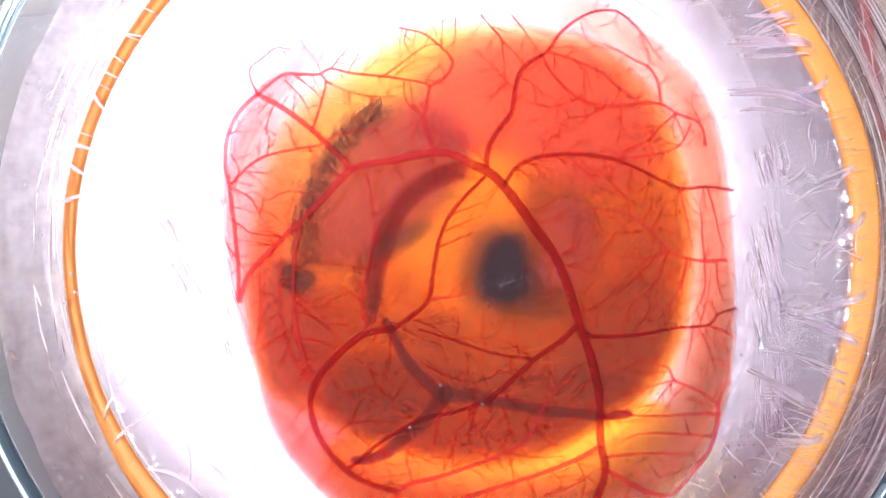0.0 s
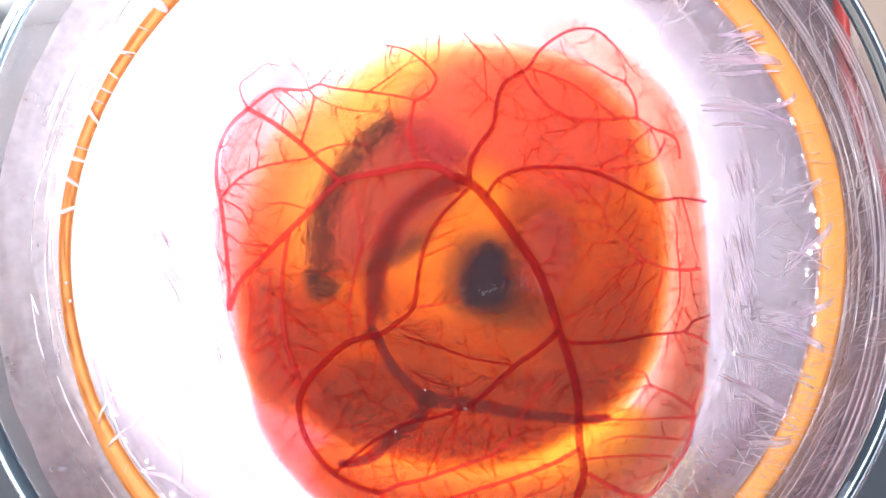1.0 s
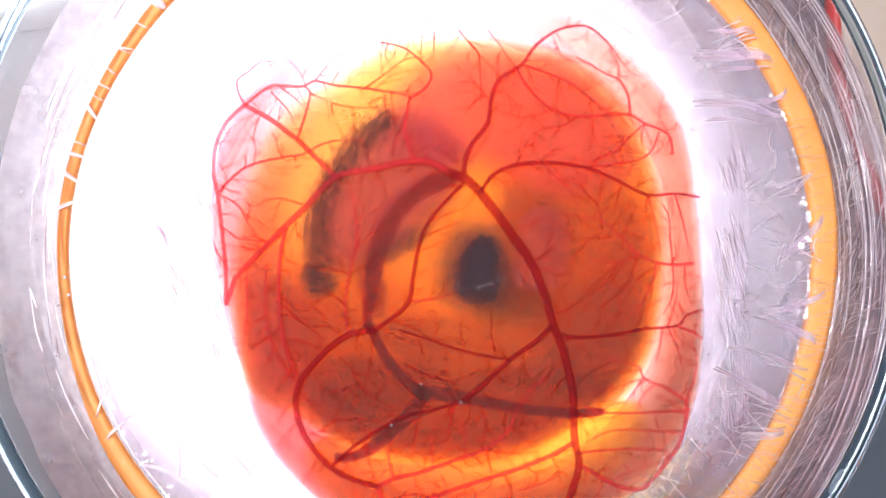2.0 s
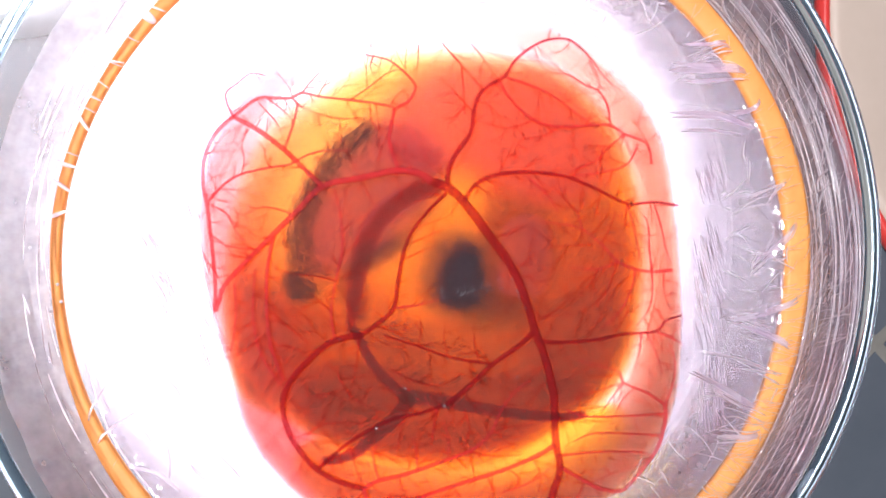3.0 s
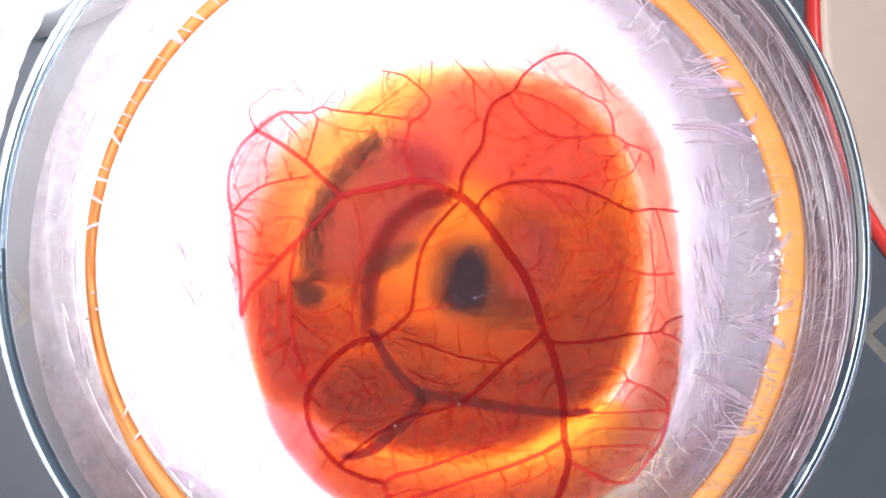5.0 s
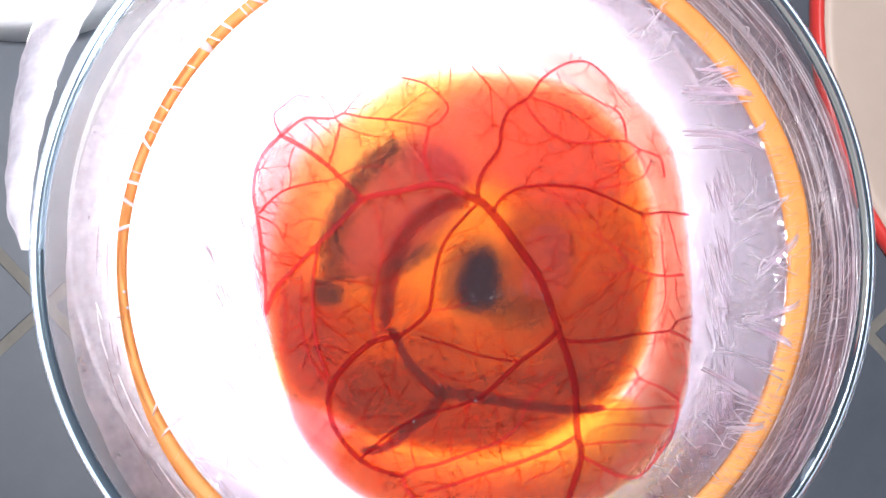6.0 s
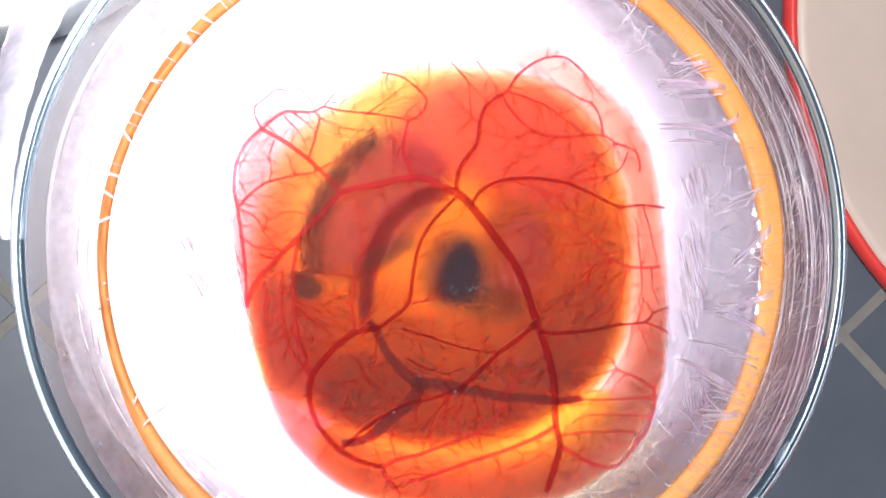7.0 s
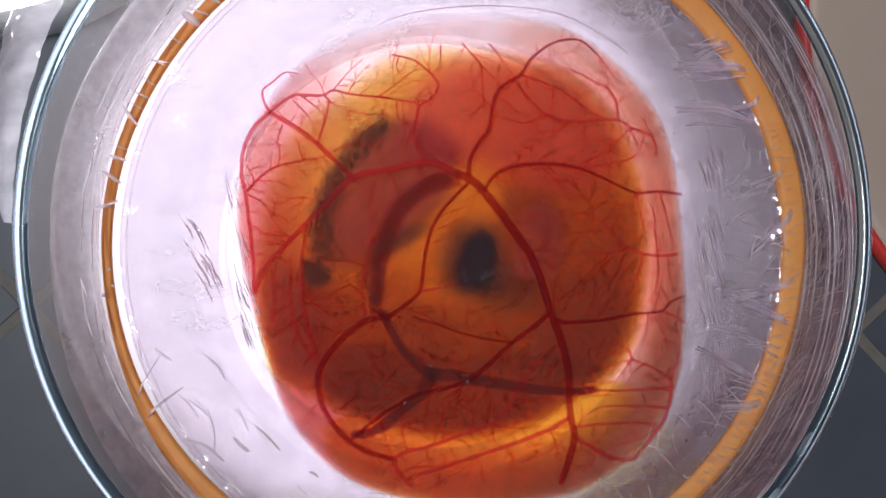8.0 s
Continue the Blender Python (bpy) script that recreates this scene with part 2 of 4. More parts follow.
LAMP_WHITE = glow("lamp_diffuser", (0.95, 0.97, 1.0), LAMP_GLOW * 20)
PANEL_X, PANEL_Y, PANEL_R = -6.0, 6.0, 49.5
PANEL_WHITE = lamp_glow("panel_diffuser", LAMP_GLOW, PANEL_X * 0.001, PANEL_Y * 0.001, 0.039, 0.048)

# ---- mesh helpers ----


def part(name, bm, mat, parent=None, label=""):
    me = bpy.data.meshes.new(name)
    bm.to_mesh(me)
    bm.free()
    me.materials.append(mat)
    ob = new(name, me)
    for p in me.polygons:
        p.use_smooth = True
    if parent:
        ob.parent = parent
    if label:
        ob["label"] = label
    return ob


def empty(name, label, category, at=(0, 0, 0), group="", kind=""):
    ob = new(name)
    ob.location = at
    ob.empty_display_size = 0.005
    return tagged(ob, label, category, group, kind)


def spline(points, per=6, closed=False):
    """A smooth curve through a few plan points."""
    pts = [np.array(p, float) for p in points]
    n = len(pts)
    out = []
    for i in range(n if closed else n - 1):
        if closed:
            a, b, c, d = pts[i - 1], pts[i], pts[(i + 1) % n], pts[(i + 2) % n]
        else:
            a, b, c, d = pts[max(i - 1, 0)], pts[i], pts[i + 1], pts[min(i + 2, n - 1)]
        for k in range(per):
            t = k / per
            out.append(0.5 * (2 * b + (c - a) * t + (2 * a - 5 * b + 4 * c - d) * t * t + (3 * b - a - 3 * c + d) * t ** 3))
    if not closed:
        out.append(pts[-1])
    return out


def skin_height(x, y):
    """Height of the egg's upper skin, in mm, which leans a little."""
    return 59.5 - 0.12 * x


def tube(bm, path, radii, sides=8, flat=1.0, arch=False):
    """A tapered tube along points in mm."""
    rings = []
    for i, p in enumerate(path):
        p = Vector(p)
        d = Vector(path[min(i + 1, len(path) - 1)]) - Vector(path[max(i - 1, 0)])
        if d.length < 1e-9:
            d = Vector((1, 0, 0))
        d.normalize()
        side = d.cross(Vector((0, 0, 1)))
        if side.length < 1e-6:
            side = Vector((1, 0, 0))
        side.normalize()
        up = side.cross(d)
        r = radii[i]
        ring = []
        for k in range(sides):
            a = (math.pi * k / (sides - 1)) if arch else 2 * math.pi * k / sides
            ring.append(bm.verts.new((p + side * math.cos(a) * r + up * math.sin(a) * r * flat) * 0.001))
        rings.append(ring)
    for a, b in zip(rings, rings[1:]):
        for k in range(sides - 1 if arch else sides):
            bm.faces.new((a[k], a[(k + 1) % sides], b[(k + 1) % sides], b[k]))
    if not arch:
        bm.faces.new(rings[0][::-1])
        bm.faces.new(rings[-1])


def lobe(name, outline, mid, high, soft, mat, parent=None, amount=1.0, lean=(0, 0), rings=12, rough=0.0, label="", ring_at=None, deep=None, tilt=0.0):
    """A closed soft pillow of tissue on a plan outline (mm); its thickness fades over `soft` mm to the edge."""
    edge = spline(outline, 5, True)
    c = sum(edge) / len(edge)
    n = len(edge)
    size = max(np.linalg.norm(p - c) for p in edge)
    bm = bmesh.new()
    dens = bm.verts.layers.float.new("thickness")

    def put(r, i, side):
        p = c + (edge[i] - c) * r
        wob = noise.noise(Vector((p[0] * 0.22, p[1] * 0.22, mid + 7 * side))) * rough
        z = mid - tilt * p[0] + side * ((high if side >= 0 else deep or high) * math.sqrt(max(0.0, 1 - r * r))) + wob * (1 - r)
        v = bm.verts.new((p[0] * 0.001, p[1] * 0.001, z * 0.001))
        gap = (1 - r) * np.linalg.norm(edge[i] - c)
        k = min(1.0, gap / soft)
        k = k * k * (3 - 2 * k)
        k *= max(0.0, 1 + (lean[0] * (p[0] - c[0]) + lean[1] * (p[1] - c[1])) / size)
        v[dens] = k * amount
        if ring_at:
            gap0, width, strong, centre, spread = ring_at
            a = (math.degrees(math.atan2(p[1] - c[1], p[0] - c[0])) - centre + 180) % 360 - 180
            side_on = max(0.0, math.cos(math.radians(min(90.0, abs(a) * 90.0 / spread)))) ** 0.7
            v[dens] += strong * side_on * math.exp(-((gap - gap0) / width) ** 2) * min(1.0, gap / 0.35)
        return v

    steps = [math.sin(0.5 * math.pi * k / rings) for k in range(1, rings + 1)]
    rim = [put(1.0, i, 0) for i in range(n)]
    for side in (1, -1):
        top = put(0.0, 0, side)
        last = None
        for r in steps[:-1]:
            ring = [put(r, i, side) for i in range(n)]
            for i in range(n):
                j = (i + 1) % n
                f = (top, ring[i], ring[j]) if last is None else (last[i], ring[i], ring[j], last[j])
                bm.faces.new(f if side > 0 else f[::-1])
            last = ring
        for i in range(n):
            j = (i + 1) % n
            f = (last[i], rim[i], rim[j], last[j])
            bm.faces.new(f if side > 0 else f[::-1])
    return part(name, bm, mat, parent, label)


def cord(name, line, radii, mid, mat, parent=None, amount=1.0, flat=0.6, across=14, label="", tail=0.15, crisp=1.5):
    """A soft-edged cord of tissue along plan points (mm); its thickness falls off to both sides and at its ends."""
    pts = spline(line, 8)
    n = len(pts) - 1
    knots = [i * n / (len(radii) - 1) for i in range(len(radii))]
    bm = bmesh.new()
    dens = bm.verts.layers.float.new("thickness")
    loops = []
    for i, p in enumerate(pts):
        d = np.array(pts[min(i + 1, n)]) - np.array(pts[max(i - 1, 0)])
        d = d / (np.linalg.norm(d) + 1e-9)
        side = np.array((-d[1], d[0]))
        r = float(np.interp(i, knots, radii)) * (1 + 0.1 * noise.noise(Vector((p[0] * 0.7, p[1] * 0.7, 4))))
        end = min(1.0, i / n / tail, (1 - i / n) / tail) if tail else 1.0
        loop = []
        for k in range(2 * across):
            a = math.pi * k / across
            u = math.cos(a)
            q = np.array(p[:2]) + side * u * r
            v = bm.verts.new((q[0] * 0.001, q[1] * 0.001, (mid + math.sin(a) * r * flat) * 0.001))
            v[dens] = amount * end * (1 - u * u) ** crisp
            loop.append(v)
        loops.append(loop)
    for a, b in zip(loops, loops[1:]):
        for k in range(2 * across):
            bm.faces.new((a[k], a[(k + 1) % (2 * across)], b[(k + 1) % (2 * across)], b[k]))
    bm.faces.new(loops[0][::-1])
    bm.faces.new(loops[-1])
    return part(name, bm, mat, parent, label)


def oval(x, y, rx, ry, turn=0.0, n=12):
    a0 = radians(turn)
    out = []
    for k in range(n):
        a = 2 * math.pi * k / n
        u, v = rx * math.cos(a), ry * math.sin(a)
        out.append((x + u * math.cos(a0) - v * math.sin(a0), y + u * math.sin(a0) + v * math.cos(a0)))
    return out


def lathe(bm, profile, seg=128, closed=True):
    """Turns a profile of (radius, height) in mm about the z axis."""
    rings = []
    for r, z in profile:
        rings.append([bm.verts.new((r * 0.001 * math.cos(2 * math.pi * k / seg), r * 0.001 * math.sin(2 * math.pi * k / seg), z * 0.001)) for k in range(seg)])
    pairs = list(zip(rings, rings[1:])) + ([(rings[-1], rings[0])] if closed else [])
    for a, b in pairs:
        for k in range(seg):
            j = (k + 1) % seg
            bm.faces.new((a[k], a[j], b[j], b[k]))
    bmesh.ops.recalc_face_normals(bm, faces=bm.faces)


def box(bm, x0, y0, z0, x1, y1, z1, bevel=0.0):
    r = bmesh.ops.create_cube(bm, size=1.0, matrix=Matrix.Translation(((x0 + x1) / 2, (y0 + y1) / 2, (z0 + z1) / 2)) @ Matrix.Diagonal((x1 - x0, y1 - y0, z1 - z0, 1)))
    if bevel:
        edges = list({e for v in r["verts"] for e in v.link_edges})
        bmesh.ops.bevel(bm, geom=edges, offset=bevel, segments=2, affect="EDGES", profile=0.5)


# ---- setting ----
FLOOR = -0.10


def build_room():
    bm = bmesh.new()
    box(bm, -1.5, -1.5, FLOOR - 0.03, 1.5, 1.5, FLOOR - 0.0004)
    ground = tagged(part("floor", bm, GROUT), "pale grout bed under grey floor tiles", "floor", kind="structure")
    for name, b in (("wall_north", (-1.5, 1.5, FLOOR, 1.5, 1.55, 1.4)), ("wall_south", (-1.5, -1.55, FLOOR, 1.5, -1.5, 1.4)),
                    ("wall_east", (1.5, -1.5, FLOOR, 1.55, 1.5, 1.4)), ("wall_west", (-1.55, -1.5, FLOOR, -1.5, 1.5, 1.4))):
        bm = bmesh.new()
        box(bm, *b)
        tagged(part(name, bm, PLASTER), "plain painted wall", "wall", kind="structure")
    bm = bmesh.new()
    box(bm, -1.55, -1.55, 1.4, 1.55, 1.55, 1.45)
    tagged(part("ceiling", bm, PLASTER), "plain painted ceiling", "ceiling", kind="structure")
    return ground


ground = build_room()

# ---- lamp under the bowl ----


def build_lamp(name, x, y, base, top, radius, label):
    lamp = empty(name, label, "lamp", (x * 0.001, y * 0.001, base * 0.001))
    bm = bmesh.new()
    h = top - base
    lathe(bm, [(radius - 6, 0), (radius - 1, 0), (radius, 1), (radius, h - 4), (radius - 1, h - 2.6), (radius - 2.5, h - 2.4), (radius - 3, h - 4), (radius - 6, h - 6)])
    part("housing", bm, WHITE_PLASTIC, lamp)
    bm = bmesh.new()
    lathe(bm, [(0.01, h - 2), (radius * 0.7, h - 2.2), (radius - 3.2, h - 2.5), (radius - 3.2, h - 4), (0.01, h - 4)])
    part("diffuser", bm, LAMP_WHITE, lamp, "glowing white diffuser")
    return lamp


def slab(bm, plan, z0, z1, bevel=1.0):
    """A plate on a plan outline (mm), its upper edge rounded."""
    cx, cy = sum(p[0] for p in plan) / len(plan), sum(p[1] for p in plan) / len(plan)
    rings = []
    for inset, z in ((0, z0), (0, z1 - bevel), (0.3 * bevel, z1 - 0.3 * bevel), (bevel, z1)):
        ring = []
        for x, y in plan:
            d = math.hypot(x - cx, y - cy)
            ring.append(bm.verts.new((0.001 * (x - (x - cx) / d * inset), 0.001 * (y - (y - cy) / d * inset), 0.001 * z)))
        rings.append(ring)
    n = len(plan)
    for p, q in zip(rings, rings[1:]):
        for k in range(n):
            bm.faces.new((p[k], p[(k + 1) % n], q[(k + 1) % n], q[k]))
    bm.faces.new(rings[-1])
    bm.faces.new(rings[0][::-1])


def build_panel():
    lamp = empty("panel_lamp", "round white lamp panel glowing brightly under the glass bowl", "lamp", (0, 0, FLOOR))
    bm = bmesh.new()
    slab(bm, oval(PANEL_X, PANEL_Y, PANEL_R + 2, PANEL_R + 2, 0, 96), 0, 113, 1.5)
    part("housing", bm, WHITE_PLASTIC, lamp)
    bm = bmesh.new()
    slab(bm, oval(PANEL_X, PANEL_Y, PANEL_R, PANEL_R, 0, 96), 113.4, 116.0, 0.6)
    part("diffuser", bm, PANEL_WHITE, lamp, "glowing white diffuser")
    return lamp


build_panel()
build_lamp("round_lamp", -105, 116, FLOOR * 1000, FLOOR * 1000 + 22, 55, "white round lamp glowing on the grey tiles")

# ---- glass bowl ----


BOWL_X, BOWL_Y, BOWL_FOOT = 0.0, 2.5, 16.2


def build_bowl():
    bowl = empty("glass_bowl", "round clear glass bowl with a greenish rolled rim", "bowl", (BOWL_X * 0.001, BOWL_Y * 0.001, BOWL_FOOT * 0.001))
    bm = bmesh.new()
    tube_r = 0.66
    lathe(bm, [(37.6 + tube_r * math.cos(radians(30 * k)), 61.0 + 0.85 * tube_r * math.sin(radians(30 * k))) for k in range(12)], 192)
    part("bowl_rim", bm, GLASS, bowl, "rolled greenish glass rim").visible_shadow = False
    bm = bmesh.new()
    lathe(bm, [(30.0, 0.2), (35.2, 0.2), (35.8, 1.5), (36.6, 45.0), (37.2, 58.5), (37.5, 60.2), (37.1, 60.2), (36.8, 58.3), (36.2, 45.0), (35.5, 1.7), (34.9, 0.6), (30.0, 0.5)], 160)
    part("bowl_side", bm, CUP_CLEAR, bowl)
    return bowl


build_bowl()

# ---- inner cup with band and film ----
CUP_X, CUP_Y = 1.0, 1.2
BAND_R = 34.4


def build_cup():
    cup = empty("plastic_cup", "clear thin plastic cup standing inside the glass bowl", "cup", (CUP_X * 0.001, CUP_Y * 0.001, 0))
    bm = bmesh.new()
    lathe(bm, [(32.2, 18.0), (32.4, 62), (32.7, 65.4), (32.5, 65.4), (32.2, 62), (32.1, 18.0)], 128)
    part("cup_wall", bm, CUP_CLEAR, cup)
    bm = bmesh.new()
    lathe(bm, [(32.5, 65.5), (32.8, 65.5), (33.05, 66.1), (32.9, 66.5), (32.6, 66.4), (32.4, 66.0)], 128)
    part("cup_rim", bm, CUP_CLEAR, cup)
    return cup


build_cup()


def build_band():
    band = empty("rubber_band", "orange rubber band stretched round the wrapped cup", "rubber band", (CUP_X * 0.001, CUP_Y * 0.001, 0.0655))
    bm = bmesh.new()
    seg, rings = 180, []
    for k in range(seg):
        a = 2 * math.pi * k / seg
        face = np.interp(math.degrees(a), [0, 45, 90, 120, 150, 180, 200, 215, 240, 270, 315, 360], [1.25, 1.25, 1.0, 0.62, 0.52, 0.5, 0.62, 0.95, 1.1, 1.1, 1.2, 1.25])
        wide = face + 0.04 * math.sin(3 * a + 1) + 0.02 * math.sin(11 * a)
        tall = 0.55
        rr = BAND_R + 0.15 * math.sin(2 * a + 0.6) + 0.05 * math.sin(9 * a)
        zz = 0.12 * math.sin(5 * a)
        ring = []
        for j in range(10):
            b = 2 * math.pi * j / 10
            u = wide * math.copysign(abs(math.cos(b)) ** 0.5, math.cos(b))
            v = tall * math.copysign(abs(math.sin(b)) ** 0.5, math.sin(b))
            ring.append(bm.verts.new(((rr + u) * math.cos(a) * 0.001, (rr + u) * math.sin(a) * 0.001, (zz + v) * 0.001)))
        rings.append(ring)
    for k in range(seg):
        p, q = rings[k], rings[(k + 1) % seg]
        for j in range(10):
            bm.faces.new((p[j], q[j], q[(j + 1) % 10], p[(j + 1) % 10]))
    bmesh.ops.recalc_face_normals(bm, faces=bm.faces)
    part("band_loop", bm, RUBBER, band)
    return band


build_band()

SAC_OUTLINE = [(-5.0, 25.4), (0.6, 26.5), (6.9, 26.6), (13.3, 25.6), (18.5, 22.7), (23.2, 18.0), (26.0, 12.2), (27.0, 3.9), (27.2, -4.8), (26.4, -13.0), (24.0, -18.7), (20.3, -22.6), (13.7, -26.0), (3.9, -26.8), (-6.1, -25.1), (-12.1, -22.0), (-16.9, -16.0), (-18.7, -10.1), (-20.7, -2.4), (-21.6, 4.8), (-20.6, 12.0), (-18.1, 17.0), (-14.5, 21.2), (-10.1, 24.0)]


def sac_radius(a):
    """Distance from the cup's axis to the egg's edge in the direction a, mm."""
    best = 0.0
    for p in SAC_EDGE:
        p = (p[0] - CUP_X, p[1] - CUP_Y)
        if abs((math.atan2(p[1], p[0]) - a + math.pi) % (2 * math.pi) - math.pi) < 0.06:
            best = max(best, math.hypot(p[0], p[1]))
    return best or 24.0


SAC_EDGE = spline(SAC_OUTLINE, 12, True)


def build_film():
    film_ob = empty("plastic_wrap", "crumpled clear cling film holding the egg like a hammock", "plastic wrap", (CUP_X * 0.001, CUP_Y * 0.001, 0))
    # hammock: from the band down and in, under the egg
    bm = bmesh.new()
    seg = 220
    rings = []
    for s in range(44):
        ring = []
        for k in range(seg):
            a = 2 * math.pi * k / seg - math.pi
            inner = sac_radius(a) + 0.5
            outer = 33.0
            if s <= 24:
                f = s / 24
                r = outer + (inner - outer) * f
                z = 66.6 - 8.5 * f ** 1.3 + 2.0 * math.sin(math.pi * f) * 0.3
            else:
                f = (s - 24) / 19
                r = inner * math.cos(0.5 * math.pi * f) + 0.05
                z = 58.1 - 24 * math.sin(0.5 * math.pi * f)
            x, y = r * math.cos(a), r * math.sin(a)
            amp = 1.0 if 2 < s < 22 else 0.2
            z += amp * (noise.noise(Vector((x * 0.25, y * 0.25, 3))) * 1.4 + noise.noise(Vector((a * 9.0, r * 0.12, 8))) * 0.8 + noise.noise(Vector((x * 0.9, y * 0.9, 5))) * 0.35)
            ring.append(bm.verts.new((x * 0.001, y * 0.001, z * 0.001)))
        rings.append(ring)
    for p, q in zip(rings, rings[1:]):
        for k in range(seg):
            j = (k + 1) % seg
            bm.faces.new((p[k], p[j], q[j], q[k]))
    part("hammock", bm, FILM, film_ob)
    # skirt outside the band, lying against the bowl's wall
    bm = bmesh.new()
    rings = []
    for s in range(12):
        ring = []
        for k in range(seg):
            a = 2 * math.pi * k / seg - math.pi
            f = s / 11
            r = 35.75 + 0.3 * f
            z = 64.0 + 12.2 * f
            z += noise.noise(Vector((a * 10, f * 2, 1))) * 0.5 * f
            r += 0.35 * f * f + noise.noise(Vector((a * 16, f * 2, 11))) * 0.15 * math.sin(math.pi * f)
            ring.append(bm.verts.new((r * math.cos(a) * 0.001, r * math.sin(a) * 0.001, z * 0.001)))
        rings.append(ring)
    for p, q in zip(rings, rings[1:]):
        for k in range(seg):
            j = (k + 1) % seg
            bm.faces.new((p[k], p[j], q[j], q[k]))
    part("skirt", bm, SKIRT_FILM, film_ob)
    return film_ob


film_ob = build_film()


fine_folds = {}


def put_fold(path, radii, sides, flat, arch, mat):
    """A broad fold is a part of its own; hair-fine ones are gathered into one mesh a material."""
    if max(radii) < 0.07:
        if mat.name not in fine_folds:
            fine_folds[mat.name] = (bmesh.new(), mat)
        tube(fine_folds[mat.name][0], path, radii, sides, flat, arch)
        return None
    bm = bmesh.new()
    tube(bm, path, radii, sides, flat, arch)
    return part("crease", bm, mat, film_ob)


def crease(points, width, z0=None, mat=None, flat=0.45, lift=0.0):
    """One crease of the film, a thin raised fold through plan points (mm)."""
    path = []
    pts = spline(points, 5)
    for i, p in enumerate(pts):
        r = math.hypot(p[0] - CUP_X, p[1] - CUP_Y)
        z = (67.0 - 0.75 * max(0.0, 33.6 - r) - 1.2 * max(0.0, r - 33.6)) if z0 is None else z0
        path.append((p[0] - CUP_X, p[1] - CUP_Y, z + lift))
    n = len(path) - 1
    return put_fold(path, [max(0.012, width * math.sin(math.pi * (0.06 + 0.88 * i / n)) ** 0.8) for i in range(n + 1)], 5, flat, True, mat or FOLD)


def build_creases():
    rnd = random.Random(11)
    # broad folds that catch the lamp
    for pts, w in (([(29.6, 14.3), (31.1, 14.5), (32.3, 15.4)], 0.22),
                   ([(31.4, 20.6), (33.0, 21.9), (34.5, 23.7)], 0.2), ([(34.4, 13.9), (35.3, 16.9), (36.6, 20.0)], 0.13), ([(37.1, 13.0), (38.4, 14.4), (39.1, 17.4)], 0.16),
                   ([(32.7, 5.7), (33.4, 7.0), (34.1, 7.6)], 0.16), ([(31.5, 6.6), (32.3, 7.1)], 0.12), ([(32.0, 0.6), (33.4, 1.9), (35.1, 3.9)], 0.2),
                   ([(30.0, -5.0), (31.8, -4.5), (35.2, -3.0)], 0.3), ([(30.4, -5.4), (32.3, -6.4), (34.2, -7.5)], 0.22), ([(28.0, -10.9), (29.6, -12.1), (30.7, -12.9)], 0.3),
                   ([(31.4, -9.9), (32.8, -10.7), (33.9, -11.3)], 0.12), ([(32.4, -12.5), (33.6, -10.8), (34.8, -10.3)], 0.12), ([(27.6, -15.7), (30.7, -15.6), (32.9, -15.4)], 0.25),
                   ([(36.8, -5.2), (39.2, -4.5), (41.4, -5.1)], 0.1), ([(35.3, -10.3), (37.5, -9.5), (40.2, -8.6)], 0.12), ([(37.2, -2.0), (38.6, 0.4), (41.0, 1.1)], 0.14),
                   ([(37.9, 6.0), (39.6, 7.4), (41.3, 9.2)], 0.13), ([(-30.7, -5.5), (-29.7, -10.5), (-27.5, -15.5), (-23.2, -21.2)], 0.08), ([(-24.2, -14.5), (-23.5, -16.7), (-23.4, -19.0)], 0.09),
                   ([(-26.7, -17.0), (-24.5, -17.8), (-22.4, -19.6)], 0.2), ([(-21.8, -17.4), (-21.0, -18.3), (-20.3, -19.0)], 0.2), ([(-31.3, -14.6), (-30.2, -12.0), (-28.6, -8.9)], 0.1)):
        crease(pts, w)
    # sheaves of bright folds where the film is pinched under the band
    for line, count, spread in (([(24.9, 18.7), (26.9, 19.1), (28.8, 18.9), (32.0, 17.8)], 9, 0.55), ([(25.5, 15.3), (27.3, 15.0), (29.1, 14.1), (31.8, 12.8)], 10, 0.6), ([(26.1, 19.9), (27.5, 20.4), (29.2, 20.8), (31.1, 21.2)], 6, 0.5),
                                ([(29.8, -5.0), (31.8, -4.5), (35.3, -3.0)], 8, 0.5), ([(30.2, -5.4), (32.3, -6.4), (34.4, -7.6)], 7, 0.45), ([(31.4, -0.3), (33.4, 1.8), (35.3, 4.0)], 6, 0.5),
                                ([(27.5, -10.9), (29.3, -12.2), (31.1, -13.2)], 7, 0.5), ([(27.6, -15.7), (30.7, -15.6), (33.2, -15.3)], 7, 0.5), ([(31.3, 6.4), (32.7, 7.0), (34.2, 7.7)], 5, 0.4)):
        for _ in range(count):
            ox, oy, tw = rnd.gauss(0, spread * 0.5), rnd.gauss(0, spread), rnd.gauss(0, 0.3)
            cut = rnd.choice((0, 0, 1))
            n = len(line) - 1
            crease([(x + ox + rnd.gauss(0, 0.08), y + oy * (1 - 0.6 * i / n) + tw * (i / n - 0.5)) for i, (x, y) in enumerate(line)][cut:] if n > 2 else
                   [(x + ox, y + oy * (1 - 0.6 * i / n) + tw * (i / n - 0.5)) for i, (x, y) in enumerate(line)], rnd.choice((0.015, 0.025, 0.04, 0.08)), lift=rnd.uniform(0.0, 0.3))
